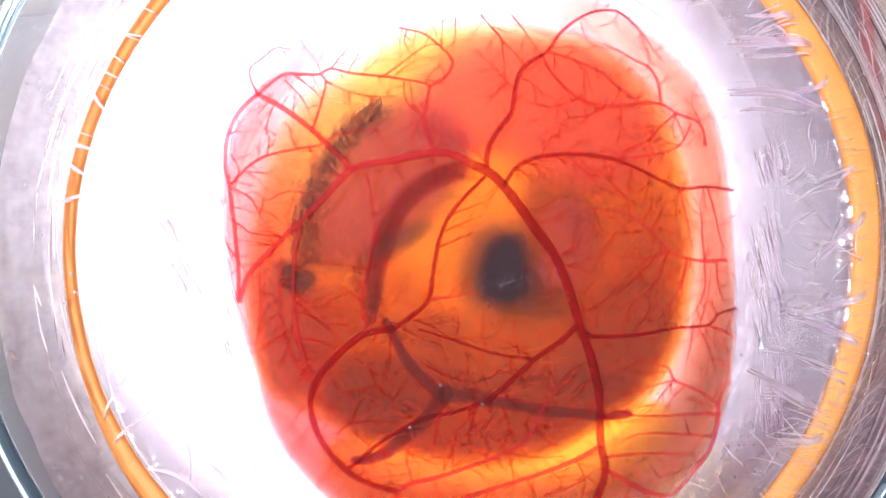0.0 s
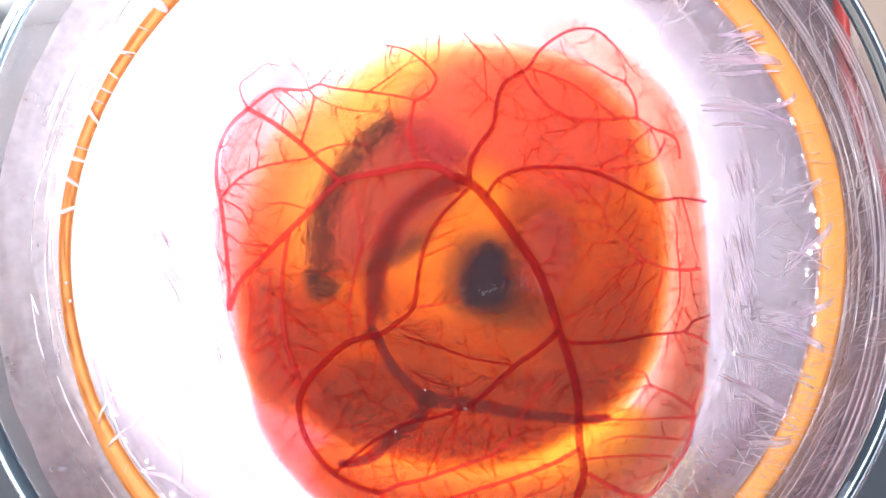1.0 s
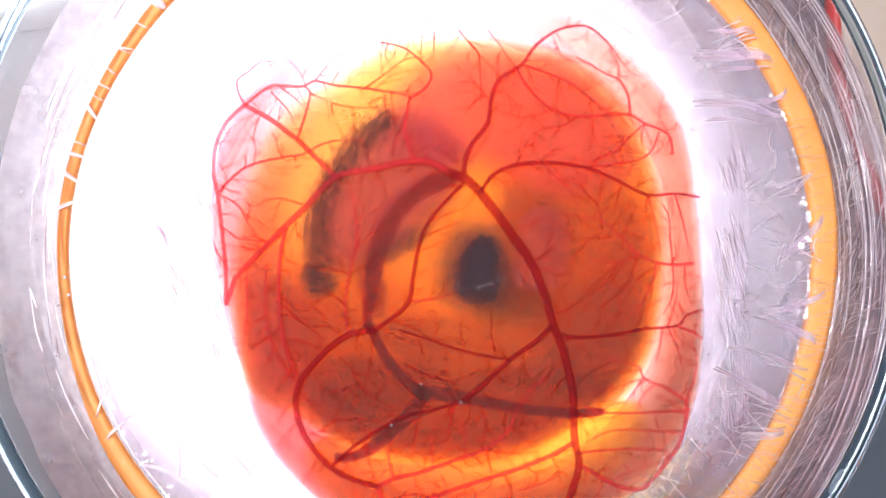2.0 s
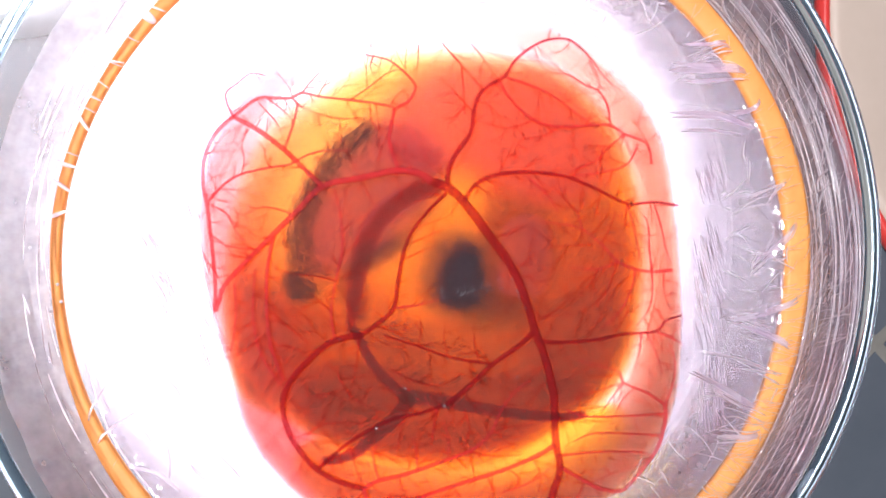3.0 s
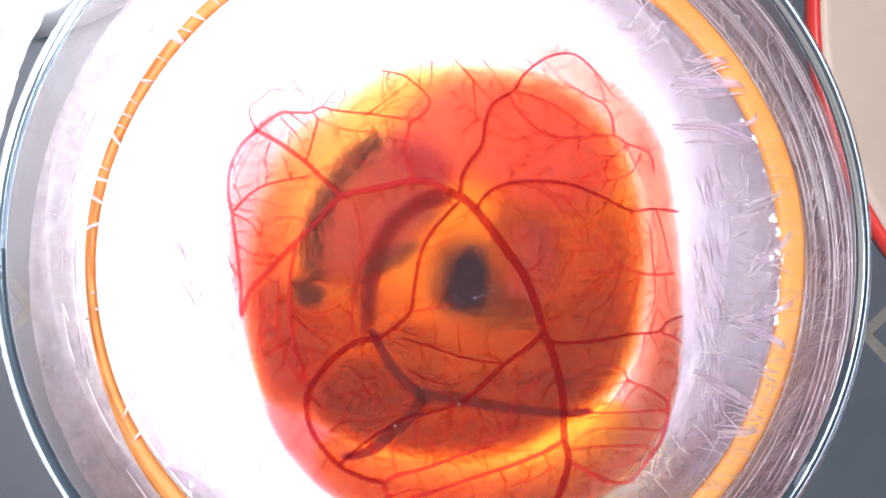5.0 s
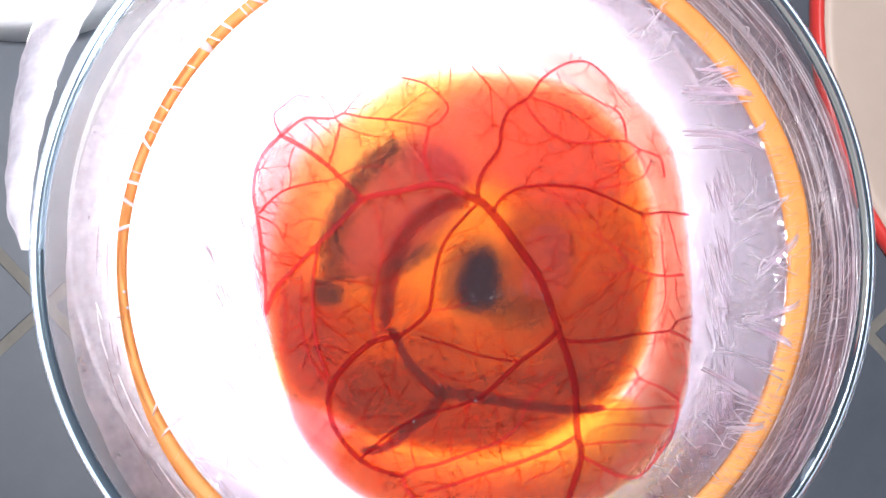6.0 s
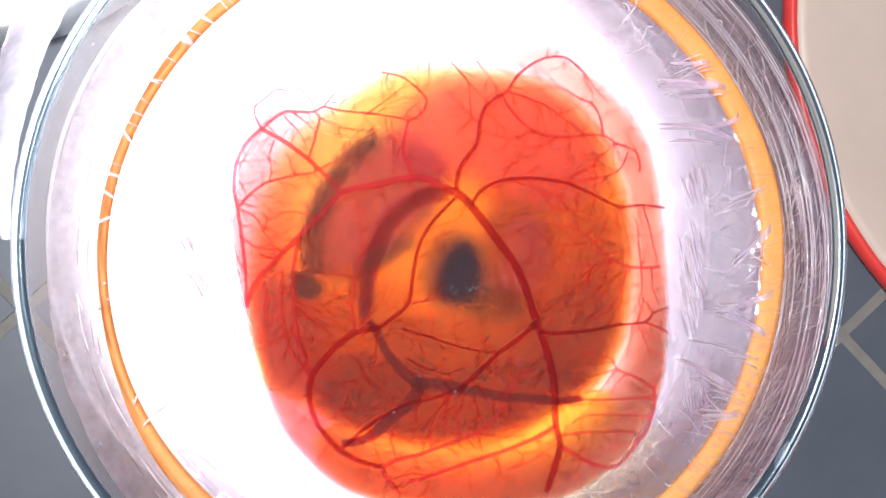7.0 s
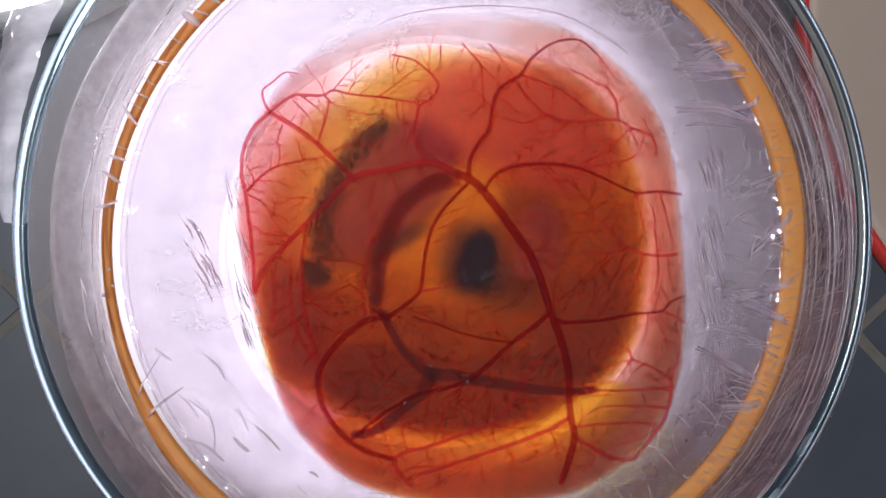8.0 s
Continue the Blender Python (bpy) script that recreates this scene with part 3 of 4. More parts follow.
    # broad slack folds in milkier film, its white standing in for lamp glare
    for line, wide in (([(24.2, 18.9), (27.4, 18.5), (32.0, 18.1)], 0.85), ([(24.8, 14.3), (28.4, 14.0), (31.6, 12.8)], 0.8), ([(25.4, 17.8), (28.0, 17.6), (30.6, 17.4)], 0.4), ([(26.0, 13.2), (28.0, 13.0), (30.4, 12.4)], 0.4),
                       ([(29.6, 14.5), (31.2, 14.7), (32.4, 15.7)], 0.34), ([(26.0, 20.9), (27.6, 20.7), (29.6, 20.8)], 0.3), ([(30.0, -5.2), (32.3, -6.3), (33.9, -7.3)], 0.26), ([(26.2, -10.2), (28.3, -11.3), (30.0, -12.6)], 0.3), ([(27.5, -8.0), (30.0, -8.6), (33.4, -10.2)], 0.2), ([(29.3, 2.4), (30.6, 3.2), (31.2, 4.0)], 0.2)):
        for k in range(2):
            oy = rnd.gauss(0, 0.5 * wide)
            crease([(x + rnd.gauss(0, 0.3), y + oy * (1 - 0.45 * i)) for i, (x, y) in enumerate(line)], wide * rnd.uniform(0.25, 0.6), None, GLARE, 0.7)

    def on_wall(a, z):
        r = 35.45 + 0.045 * (z - 64.0)
        return (r * math.cos(a), r * math.sin(a), z)

    def wall_line(line, width, mat=None):
        """A fine fold that lies on the skirt, through (angle, height) points."""
        path = [on_wall(p[0], p[1]) for p in spline(line, 5)]
        n = len(path) - 1
        put_fold(path, [max(0.008, width * math.sin(math.pi * (0.06 + 0.88 * i / n)) ** 0.6) for i in range(n + 1)], 5, 0.8, False, mat or WALL_FOLD)

    # fine wrinkles that climb from the band up the bowl's wall
    for k in range(280):
        a = radians(rnd.choice((rnd.uniform(-62, -5), rnd.uniform(-62, -5), rnd.uniform(-5, 62))))
        z0 = rnd.uniform(64.8, 70.0)
        z1 = min(76.4, z0 + rnd.choice((1.5, 3.0, 5.0, 9.0)))
        lean = rnd.gauss(0.05, 0.03)
        wall_line([(a, z0), (a + lean * 0.4 + rnd.gauss(0, 0.006), 0.5 * (z0 + z1)), (a + lean, z1)], rnd.choice((0.014, 0.02, 0.03, 0.045)))
    # loops and bright kinks of slack film
    for k in range(46):
        a, z = radians(rnd.gauss(18, 18)), rnd.uniform(65.5, 74)
        lean = rnd.uniform(0.02, 0.12)
        wall_line([(a, z), (a + lean * 0.6, z + rnd.uniform(0.4, 1.8)), (a + lean, z + rnd.uniform(1.0, 4.0))], rnd.choice((0.03, 0.06, 0.11)))
    # rings that run round the wall
    for k in range(230):
        a = radians(rnd.uniform(-78, 62))
        z = rnd.choice((66.3, 67.6, 68.4, 70.1, 71.2, 72.6, 73.4, 74.5, 75.3, 76.0)) + rnd.gauss(0, 0.22)
        span, tilt = rnd.uniform(0.12, 0.6), rnd.gauss(0, 0.15)
        wall_line([(a + span * f, z + tilt * f + rnd.gauss(0, 0.03)) for f in (0.0, 0.33, 0.66, 1.0)], rnd.choice((0.018, 0.025, 0.035, 0.07)), rnd.choice((WALL_FOLD, WALL_FOLD, PLEAT, SKIRT_FILM)))
    # long slack lines that run round the bowl's wall
    for k in range(70):
        a = radians(rnd.uniform(125, 250))
        r = rnd.uniform(34.9, 35.9)
        span = rnd.uniform(0.05, 0.22)
        dr = rnd.gauss(0, 0.25)
        crease([(CUP_X + (r + dr * f) * math.cos(a + span * f), CUP_Y + (r + dr * f) * math.sin(a + span * f)) for f in (0.0, 0.33, 0.66, 1.0)], rnd.uniform(0.03, 0.09), rnd.uniform(66.0, 72.0), rnd.choice((FOLD, FOLD, PLEAT)))
    # glossy slack folds in the corner of the hammock
    for k in range(18):
        a = radians(rnd.uniform(196, 250))
        r = rnd.uniform(26.5, 32.5)
        x, y = CUP_X + r * math.cos(a), CUP_Y + r * math.sin(a)
        b = a + 1.57 + rnd.gauss(0.0, 0.35)
        ln = rnd.uniform(0.8, 4.5)
        crease([(x, y), (x + math.cos(b) * ln * 0.5 + rnd.gauss(0, 0.15), y + math.sin(b) * ln * 0.5 + rnd.gauss(0, 0.15)), (x + math.cos(b) * ln, y + math.sin(b) * ln)], rnd.choice((0.03, 0.05, 0.08, 0.14)), lift=0.3)
    # combs of fine pleats beside the egg
    def comb(x0, x1, y0, y1, slant, count, length, z):
        for _ in range(count):
            x, y = rnd.uniform(x0, x1), rnd.uniform(y0, y1)
            ln = length * rnd.uniform(0.5, 1.3)
            dx = slant * ln + rnd.gauss(0, 0.08)
            crease([(x, y + ln / 2), (x + dx * 0.5 + rnd.gauss(0, 0.05), y), (x + dx, y - ln / 2)], rnd.uniform(0.03, 0.065), z, rnd.choice((FOLD, FOLD, PLEAT)), 1.0)
    (ax, ay), (bx, by), (cx, cy), (dx, dy), (ex, ey), (fx, fy) = [(27.4, 10.1), (30.4, 6.9), (27.0, 3.5), (29.6, -7.1), (27.2, -9.8), (30.1, -16.2)]
    comb(ax, bx, by, ay, 0.25, 44, 2.2, 60.5)
    comb(cx, dx, dy, cy, 0.22, 90, 3.0, 60.2)
    comb(ex, fx, fy, ey, 0.05, 60, 2.6, 60.0)
    (ax, ay), (bx, by), (cx, cy), (dx, dy) = [(-21.8, 8.7), (-19.5, -8.4), (-25.5, 4.9), (-21.8, -6.2)]
    for k in range(46):
        f = rnd.random()
        x, y = ax + (bx - ax) * f + rnd.uniform(-0.9, 0.9), ay + (by - ay) * f
        ln = rnd.uniform(1.5, 3.5)
        crease([(x - 0.25, y + ln / 2), (x, y), (x + 0.45, y - ln / 2)], rnd.uniform(0.03, 0.07), 63.4, rnd.choice((FOLD, PLEAT)), 1.0)
    for k in range(15):
        f = rnd.random()
        x, y = cx + (dx - cx) * f + rnd.uniform(-1.2, 0.6), cy + (dy - cy) * f + rnd.uniform(-1, 1.5)
        ln = rnd.uniform(1.2, 3.6)
        crease([(x - 0.5 * ln * 0.6, y + ln / 2), (x, y + 0.1), (x + 0.5 * ln * 0.45, y - ln / 2)], rnd.uniform(0.05, 0.11), 64.0, PLEAT, 1.0)
    # hair lines across the band and out to the bowl
    for k in range(230):
        a = rnd.gauss(-0.55, 0.36) if k < 150 else rnd.uniform(-2.6, 0.95)
        r0, ln = 33.0 + rnd.uniform(-0.6, 1.6), rnd.uniform(0.6, 2.6)
        sk = rnd.gauss(0.012, 0.012)
        crease([(CUP_X + r * math.cos(a + sk * f), CUP_Y + r * math.sin(a + sk * f)) for f, r in ((0, r0), (0.5, r0 + ln * 0.5), (1.3, min(r0 + ln, 35.3)))], rnd.uniform(0.01, 0.026), 66.9 - 0.1 * rnd.random(), lift=0.05)
    # folds that lie over the band where it looks broken
    for k in range(20):
        a = radians(114 + 2.9 * (k + rnd.uniform(0.0, 1.0)))
        sk = rnd.gauss(0.0, 0.02)
        crease([(CUP_X + r * math.cos(a + sk * f), CUP_Y + r * math.sin(a + sk * f)) for f, r in ((0, 33.3), (0.5, 34.4), (1, 35.5))], rnd.choice((0.06, 0.1, 0.2, 0.45)), 66.75)
    # the skin's far edge, a fine pale seam
    crease([(-7.3, 24.2), (-3.9, 25.7), (0.9, 26.5), (6.9, 26.6), (13.3, 25.6), (18.5, 22.7), (20.6, 20.9)], 0.06, 60.5, PLEAT, 1.0)
    # scattered scratches and kinks between egg and band
    for k in range(190):
        a = rnd.uniform(-1.25, 0.95)
        r = rnd.uniform(28.0, 33.2)
        x, y = CUP_X + r * math.cos(a), CUP_Y + r * math.sin(a)
        b = a + rnd.choice((0, 0, 0, 1.57)) + rnd.gauss(0, 0.35)
        ln = rnd.uniform(0.5, 3.6)
        crease([(x, y), (x + math.cos(b) * ln * 0.5 + rnd.gauss(0, 0.12), y + math.sin(b) * ln * 0.5 + rnd.gauss(0, 0.12)), (x + math.cos(b) * ln, y + math.sin(b) * ln)], rnd.choice((0.012, 0.02, 0.03, 0.06)), lift=0.3)


build_creases()
for fold_mesh, fold_mat in fine_folds.values():
    tagged(part("fine_creases", fold_mesh, fold_mat, film_ob, "hair-fine wrinkles of the film"), kind="stuff")


def build_flap():
    """A loose corner of the film that hangs out over the bowl's rim."""
    outer = spline([(-37.8, 29.5), (-40.3, 25.8), (-41.7, 21.3), (-42.6, 16.3), (-43.1, 10.8), (-42.8, 7.0), (-40.7, 4.3)], 8)
    inner = spline([(-30.6, 27.4), (-32.7, 23.8), (-34.5, 20.3), (-35.9, 16.2), (-36.9, 12.1), (-37.5, 8.0), (-37.9, 4.0)], 8)
    bm = bmesh.new()
    rows = []
    for p, q in zip(inner, outer):
        row = []
        for k in range(9):
            f = k / 8
            x, y = p[0] + (q[0] - p[0]) * f, p[1] + (q[1] - p[1]) * f
            z = 78.4 - 8.5 * f * f + 0.5 * noise.noise(Vector((x * 0.5, y * 0.5, 4)))
            row.append(bm.verts.new(((x - CUP_X) * 0.001, (y - CUP_Y) * 0.001, z * 0.001)))
        rows.append(row)
    for a, b in zip(rows, rows[1:]):
        for k in range(8):
            bm.faces.new((a[k], a[k + 1], b[k + 1], b[k]))
    part("flap", bm, FILM_MILKY, film_ob)


build_flap()

# ---- the egg in the film ----
egg = empty("egg_contents", "shell-less egg with orange yolk under a skin of red vessels", "egg")
lobe("skin", SAC_OUTLINE, 58.2, 0.8, 1.2, SAC, egg, 0.26, lean=(0.0, -0.7), rings=26, ring_at=(1.9, 2.8, 0.85, -25, 105), deep=13.0, tilt=0.12)
lobe("albumen", SAC_OUTLINE, 57.8, 0.6, 1.0, ALBUMEN, egg, 0.05, rings=26, ring_at=(2.6, 4.2, 1.1, 215, 90), deep=11.0, tilt=0.12)
lobe("yolk", [(-5.0, 24.8), (1.7, 25.5), (8.6, 24.8), (15.9, 22.6), (20.9, 17.9), (23.8, 12.1), (25.1, 4.3), (24.7, -3.3), (23.4, -9.8), (20.3, -14.7), (15.2, -17.8), (9.4, -20.8), (1.9, -21.9), (-6.9, -20.3), (-15.0, -16.2), (-20.0, -13.2), (-21.6, -7.5), (-22.0, -0.9), (-21.4, 5.4), (-19.6, 12.0), (-16.6, 16.9), (-11.6, 20.6)], 48.0, 7.0, 3.2, YOLK, egg, 1.1, lean=(0.42, -0.58), rough=1.0)
lobe("yolk_lobe", [(10.2, 9.1), (16.6, 10.9), (22.3, 8.9), (25.3, 2.4), (24.8, -5.2), (22.4, -11.5), (17.2, -15.8), (12.2, -14.4), (9.8, -8.0), (11.6, -0.4)], 47.0, 4.0, 4.0, YOLK, egg, 0.42)
lobe("yolk_lobe", [(-14.5, -10.0), (-6.8, -9.0), (3.4, -11.1), (13.0, -10.7), (20.0, -13.4), (16.7, -16.9), (9.6, -20.5), (1.2, -21.4), (-7.0, -20.1), (-14.6, -16.7)], 46.0, 4.0, 3.0, YOLK, egg, 0.5)
lobe("yolk_lobe", [(-22.3, -2.2), (-20.0, 0.3), (-14.3, -1.1), (-7.9, -3.8), (-6.7, -7.7), (-11.9, -10.7), (-15.8, -15.1), (-20.9, -13.1)], 46.0, 3.0, 3.0, YOLK, egg, 0.34)
lobe("yolk_lobe", [(-17.4, 0.9), (-11.6, 3.3), (-5.2, 2.5), (1.0, -5.3), (3.4, -10.5), (-0.6, -16.8), (-7.0, -19.8), (-13.3, -17.7), (-17.1, -12.5), (-18.8, -5.5)], 46.0, 3.0, 4.5, YOLK, egg, 0.36)
lobe("pale_yolk", [(-14.6, -19.0), (-8.2, -17.2), (3.2, -18.1), (14.8, -16.5), (21.8, -14.8), (23.6, -18.0), (19.6, -23.2), (13.2, -27.9), (3.0, -29.6), (-7.2, -27.7), (-13.5, -23.4)], 46.0, 5.0, 2.6, YOLK_PALE, egg, 0.9)

embryo = empty("chick_embryo", "dark pink unhatched chick curled inside the orange yolk", "chick")
lobe("red_tissue", [(-5.8, 17.0), (-1.1, 22.4), (3.5, 24.2), (9.6, 24.0), (16.3, 21.5), (21.3, 15.2), (22.0, 8.5), (16.5, 5.6), (9.8, 6.0), (3.8, 8.6), (-2.3, 9.7), (-5.9, 12.8)], 53.4, 3.0, 5.0, RED_FLESH, egg, 1.1)
lobe("belly", [(-7.3, -6.7), (-2.8, -10.2), (-1.1, -13.3), (-2.9, -16.3), (-6.4, -19.5), (-10.0, -20.2), (-13.9, -17.8), (-15.6, -13.2), (-12.9, -9.3)], 51.0, 3.0, 4.4, BROWN_FLESH, egg, 0.75)
lobe("belly", [(-8.8, -6.1), (-2.7, -4.2), (6.5, -4.3), (13.3, -2.3), (20.8, -0.6), (23.8, -5.6), (22.0, -11.1), (18.2, -14.8), (13.0, -16.1), (6.9, -15.3), (-0.4, -13.8), (-4.0, -11.4)], 51.0, 3.0, 4.2, BROWN_FLESH, egg, 0.7, lean=(0.0, -0.8))
body = lobe("body", [(-11.7, 11.1), (-8.3, 14.7), (-4.3, 16.7), (0.3, 16.6), (3.9, 13.2), (3.8, 8.9), (1.5, 5.0), (-1.0, 2.3), (-3.7, -0.0), (-7.4, -1.2), (-11.0, -1.5), (-13.7, -0.4), (-14.4, 3.8), (-13.7, 8.1)], 54.4, 2.8, 4.2, PINK_FLESH, embryo, 1.4)
head = lobe("head", [(6.9, 9.2), (10.9, 9.4), (15.1, 6.3), (15.9, 1.3), (13.6, -4.7), (9.5, -7.1), (5.9, -5.2), (5.2, 2.8)], 51.0, 4.0, 4.2, PINK_FLESH, embryo, 1.15)
eye = lobe("eye", [(4.4, 5.5), (7.6, 4.1), (9.0, -0.3), (7.6, -4.9), (3.4, -6.0), (-0.3, -4.1), (-1.1, 0.2), (0.9, 4.4)], 57.1, 1.0, 5.0, EYE_DARK, embryo, 0.75)
lobe("pupil", [(4.1, 3.6), (6.5, 2.6), (7.2, -1.4), (5.9, -4.0), (3.4, -4.4), (1.4, -3.0), (1.6, 0.4)], 57.95, 0.35, 2.8, PUPIL, eye, 1.3)
lobe("eyelid", [(3.5, -2.7), (8.5, -0.6), (12.1, -2.6), (11.7, -5.9), (8.3, -7.4), (4.0, -6.4)], 51.0, 2.0, 2.6, EYE_GREEN, embryo, 0.65)
foot = lobe("foot", [(-15.1, 0.7), (-12.6, 0.4), (-10.8, -0.8), (-11.2, -2.6), (-13.1, -3.4), (-15.0, -2.3)], 53.0, 1.5, 1.5, DARK_FLESH_SHADE, embryo, 1.1)
for toe_line in ([(-14.3, -0.5), (-13.5, -0.2), (-12.3, -0.4), (-11.4, -0.9)], [(-14.4, -1.0), (-13.4, -0.8), (-12.4, -1.1), (-11.5, -1.5)], [(-14.2, -1.6), (-13.3, -1.5), (-12.5, -1.7), (-11.9, -2.1)], [(-13.8, -2.2), (-13.1, -2.1), (-12.4, -2.3)], [(-13.2, -0.1), (-13.4, -1.0), (-13.2, -2.2)]):
    bm = bmesh.new()
    toe_path = [(p[0], p[1], 54.6) for p in spline(toe_line, 5)]
    tube(bm, toe_path, [0.1 * math.sin(math.pi * (0.1 + 0.8 * i / (len(toe_path) - 1))) for i in range(len(toe_path))], 6)
    part("toe", bm, FEATHER, foot)
plumage = cord("plumage", [(-2.1, 15.6), (-5.3, 14.7), (-7.7, 13.0), (-9.7, 10.6), (-11.5, 7.9), (-12.8, 4.9), (-13.2, 2.0), (-13.0, -0.4)], [1.2, 1.7, 1.9, 1.6, 1.3, 1.0], 55.5, DARK_FLESH_SHADE, embryo, 0.32)
leg = lobe("leg", [(-8.6, 0.7), (-6.2, 0.6), (-5.3, -2.4), (-6.0, -5.5), (-7.8, -4.8), (-9.2, -2.3)], 52.0, 2.0, 1.4, PINK_FLESH, embryo, 0.8)
# the shade in the armpit, put in as a soft dark cord
armpit = cord("wing_shade", [(-8.3, 0.2), (-5.3, 1.8), (-2.9, 3.0), (-0.6, 4.0)], [1.0, 1.7, 1.5, 1.0], 55.6, DARK_FLESH_SHADE, embryo, 0.65, tail=0.3)


def build_speck(x, y, z, r, label, mat, name, category, parent=None):
    bm = bmesh.new()
    bmesh.ops.create_icosphere(bm, subdivisions=2, radius=1.0)
    for v in bm.verts:
        w = 1 + (0.9 if parent else 0.2) * noise.noise(v.co * 1.6 + Vector((x, y, 0)))
        v.co = Vector((v.co.x * r * w, v.co.y * r * w, v.co.z * r * (0.2 if parent else 0.6))) * 0.001
    ob = part(name, bm, mat, parent)
    ob.location = (x * 0.001, y * 0.001, z * 0.001)
    return ob if parent else tagged(ob, label, category, "drops on the film")


# sparks of light on the film, modelled as small white beads
for (x, y), r in zip([(-32.9, -0.2), (-33.5, -2.7), (-35.5, -5.1), (-32.3, -17.7), (-33.3, -18.0), (-30.6, -15.6), (-36.4, -2.6), (-32.6, -1.8)], (0.16, 0.2, 0.2, 0.16, 0.14, 0.14, 0.16, 0.16)):
    build_speck(x, y, 66.8, r, "tiny white bead standing in for a glint on the cling film", WALL_FOLD, "film_glint", "drop")
for (x, y), r in zip([(9.6, -10.5), (2.3, -13.1), (-1.5, -11.2), (-4.4, -15.0), (-7.8, -6.2)], (0.1, 0.15, 0.13, 0.16, 0.07)):
    build_speck(x, y, skin_height(x, y) + 0.15, r, "", FLECK_GLINT, "fleck", "", egg)

# ---- vessels ----
capillary_seeds = []
EDGE_AT = [sac_radius((math.radians(k) + math.pi) % (2 * math.pi) - math.pi) for k in range(360)]


def vessel(points, r0, r1, mat=None, deep=0.0, name="vessel", parent=None):
    """One blood vessel on the egg's skin through a few plan points; radii in mm."""
    path = [(p[0], p[1], skin_height(*p) - 0.2 - deep) for p in spline(points, 7)]
    n = len(path) - 1
    radii = [0.88 * (r0 + (r1 - r0) * i / n) for i in range(n + 1)]
    bm = bmesh.new()
    tube(bm, path, [r * (1 + 0.12 * noise.noise(Vector((p[0] * 0.8, p[1] * 0.8, 2)))) for r, p in zip(radii, path)], 8, 0.7)
    if not deep:
        capillary_seeds.append((path, radii))
    return part(name, bm, mat or ARTERY, parent or egg)


vessel([(1.6, 9.1), (0.2, 10.0), (-2.0, 10.3), (-5.4, 9.6), (-9.2, 8.8), (-12.1, 6.0), (-14.3, 3.9), (-17.1, 1.1), (-18.8, -0.8), (-19.6, -3.2)], 0.42, 0.24)
vessel([(-9.2, 8.8), (-10.9, 10.5), (-12.8, 12.4), (-15.2, 14.3), (-17.6, 15.7)], 0.30, 0.26)
vessel([(-17.6, 15.7), (-19.3, 14.1), (-20.4, 11.7), (-20.6, 9.2), (-20.3, 7.5), (-19.9, 3.7), (-19.6, -0.7), (-19.8, -3.2)], 0.24, 0.2)
vessel([(-17.6, 15.7), (-18.2, 17.0), (-18.2, 18.1), (-17.2, 18.9), (-15.9, 19.9), (-14.5, 19.7)], 0.16, 0.08)
vessel([(-17.6, 15.7), (-15.4, 17.4), (-13.8, 17.5), (-12.1, 17.5), (-11.0, 18.0), (-9.1, 17.6), (-6.3, 17.3), (-3.0, 16.8), (-1.9, 16.4)], 0.2, 0.11)
vessel([(-11.0, 18.0), (-10.3, 18.9), (-9.1, 20.2), (-7.8, 21.3)], 0.1, 0.05)
vessel([(-11.9, 17.4), (-11.5, 16.8), (-11.9, 15.0), (-12.8, 12.4)], 0.12, 0.15)
vessel([(-1.7, 10.3), (-2.4, 12.3), (-2.6, 13.6), (-2.2, 15.5), (-1.9, 16.4), (-0.6, 17.2), (0.1, 18.4), (-0.2, 19.3), (-1.8, 20.8), (-2.9, 21.4), (-4.8, 21.8)], 0.2, 0.1)
vessel([(3.1, 8.9), (3.3, 10.6), (4.2, 12.2), (5.5, 13.9), (5.9, 16.1), (6.5, 17.8), (7.6, 18.8), (9.1, 19.7), (10.3, 21.4), (12.3, 22.9), (14.1, 23.5), (15.9, 23.4), (17.6, 22.0)], 0.3, 0.13, VEIN)
vessel([(17.6, 22.0), (18.5, 20.9), (19.3, 19.7), (20.5, 18.5)], 0.12, 0.06)
vessel([(9.2, 19.6), (11.4, 18.9), (13.7, 17.9), (15.7, 16.4), (18.0, 14.7)], 0.16, 0.08)
vessel([(8.6, 19.1), (9.6, 17.4), (11.9, 15.3), (14.5, 14.6), (17.7, 14.7), (19.8, 14.7), (21.3, 13.8), (23.6, 12.8), (24.1, 10.7)], 0.14, 0.16)
vessel([(19.8, 14.7), (19.7, 16.3), (19.3, 17.4), (18.6, 18.3), (17.4, 18.8), (15.5, 19.9), (14.3, 20.0), (12.9, 20.7), (12.2, 22.6)], 0.18, 0.06)
vessel([(18.6, 18.3), (18.8, 19.2), (18.0, 21.3)], 0.1, 0.07)
vessel([(4.7, 7.1), (5.9, 8.8), (8.2, 9.8), (11.7, 10.0), (15.2, 9.5), (18.1, 8.3), (21.4, 6.7), (24.1, 6.8), (26.8, 6.4)], 0.24, 0.16, VEIN)
vessel([(12.5, 5.0), (14.5, 4.7), (16.6, 4.2), (18.6, 2.6), (20.3, 0.8), (22.1, -0.0), (23.9, -0.3), (26.0, -0.2)], 0.07, 0.2)
vessel([(20.3, 0.8), (18.2, 0.1), (15.3, 0.3)], 0.14, 0.08)
vessel([(11.8, -6.9), (13.3, -7.2), (16.0, -7.2), (18.3, -7.0), (20.7, -6.6), (24.0, -6.4), (25.1, -5.4), (26.9, -4.8)], 0.24, 0.12, VEIN)
vessel([(24.0, -6.4), (25.5, -7.0), (26.8, -7.8)], 0.15, 0.13)
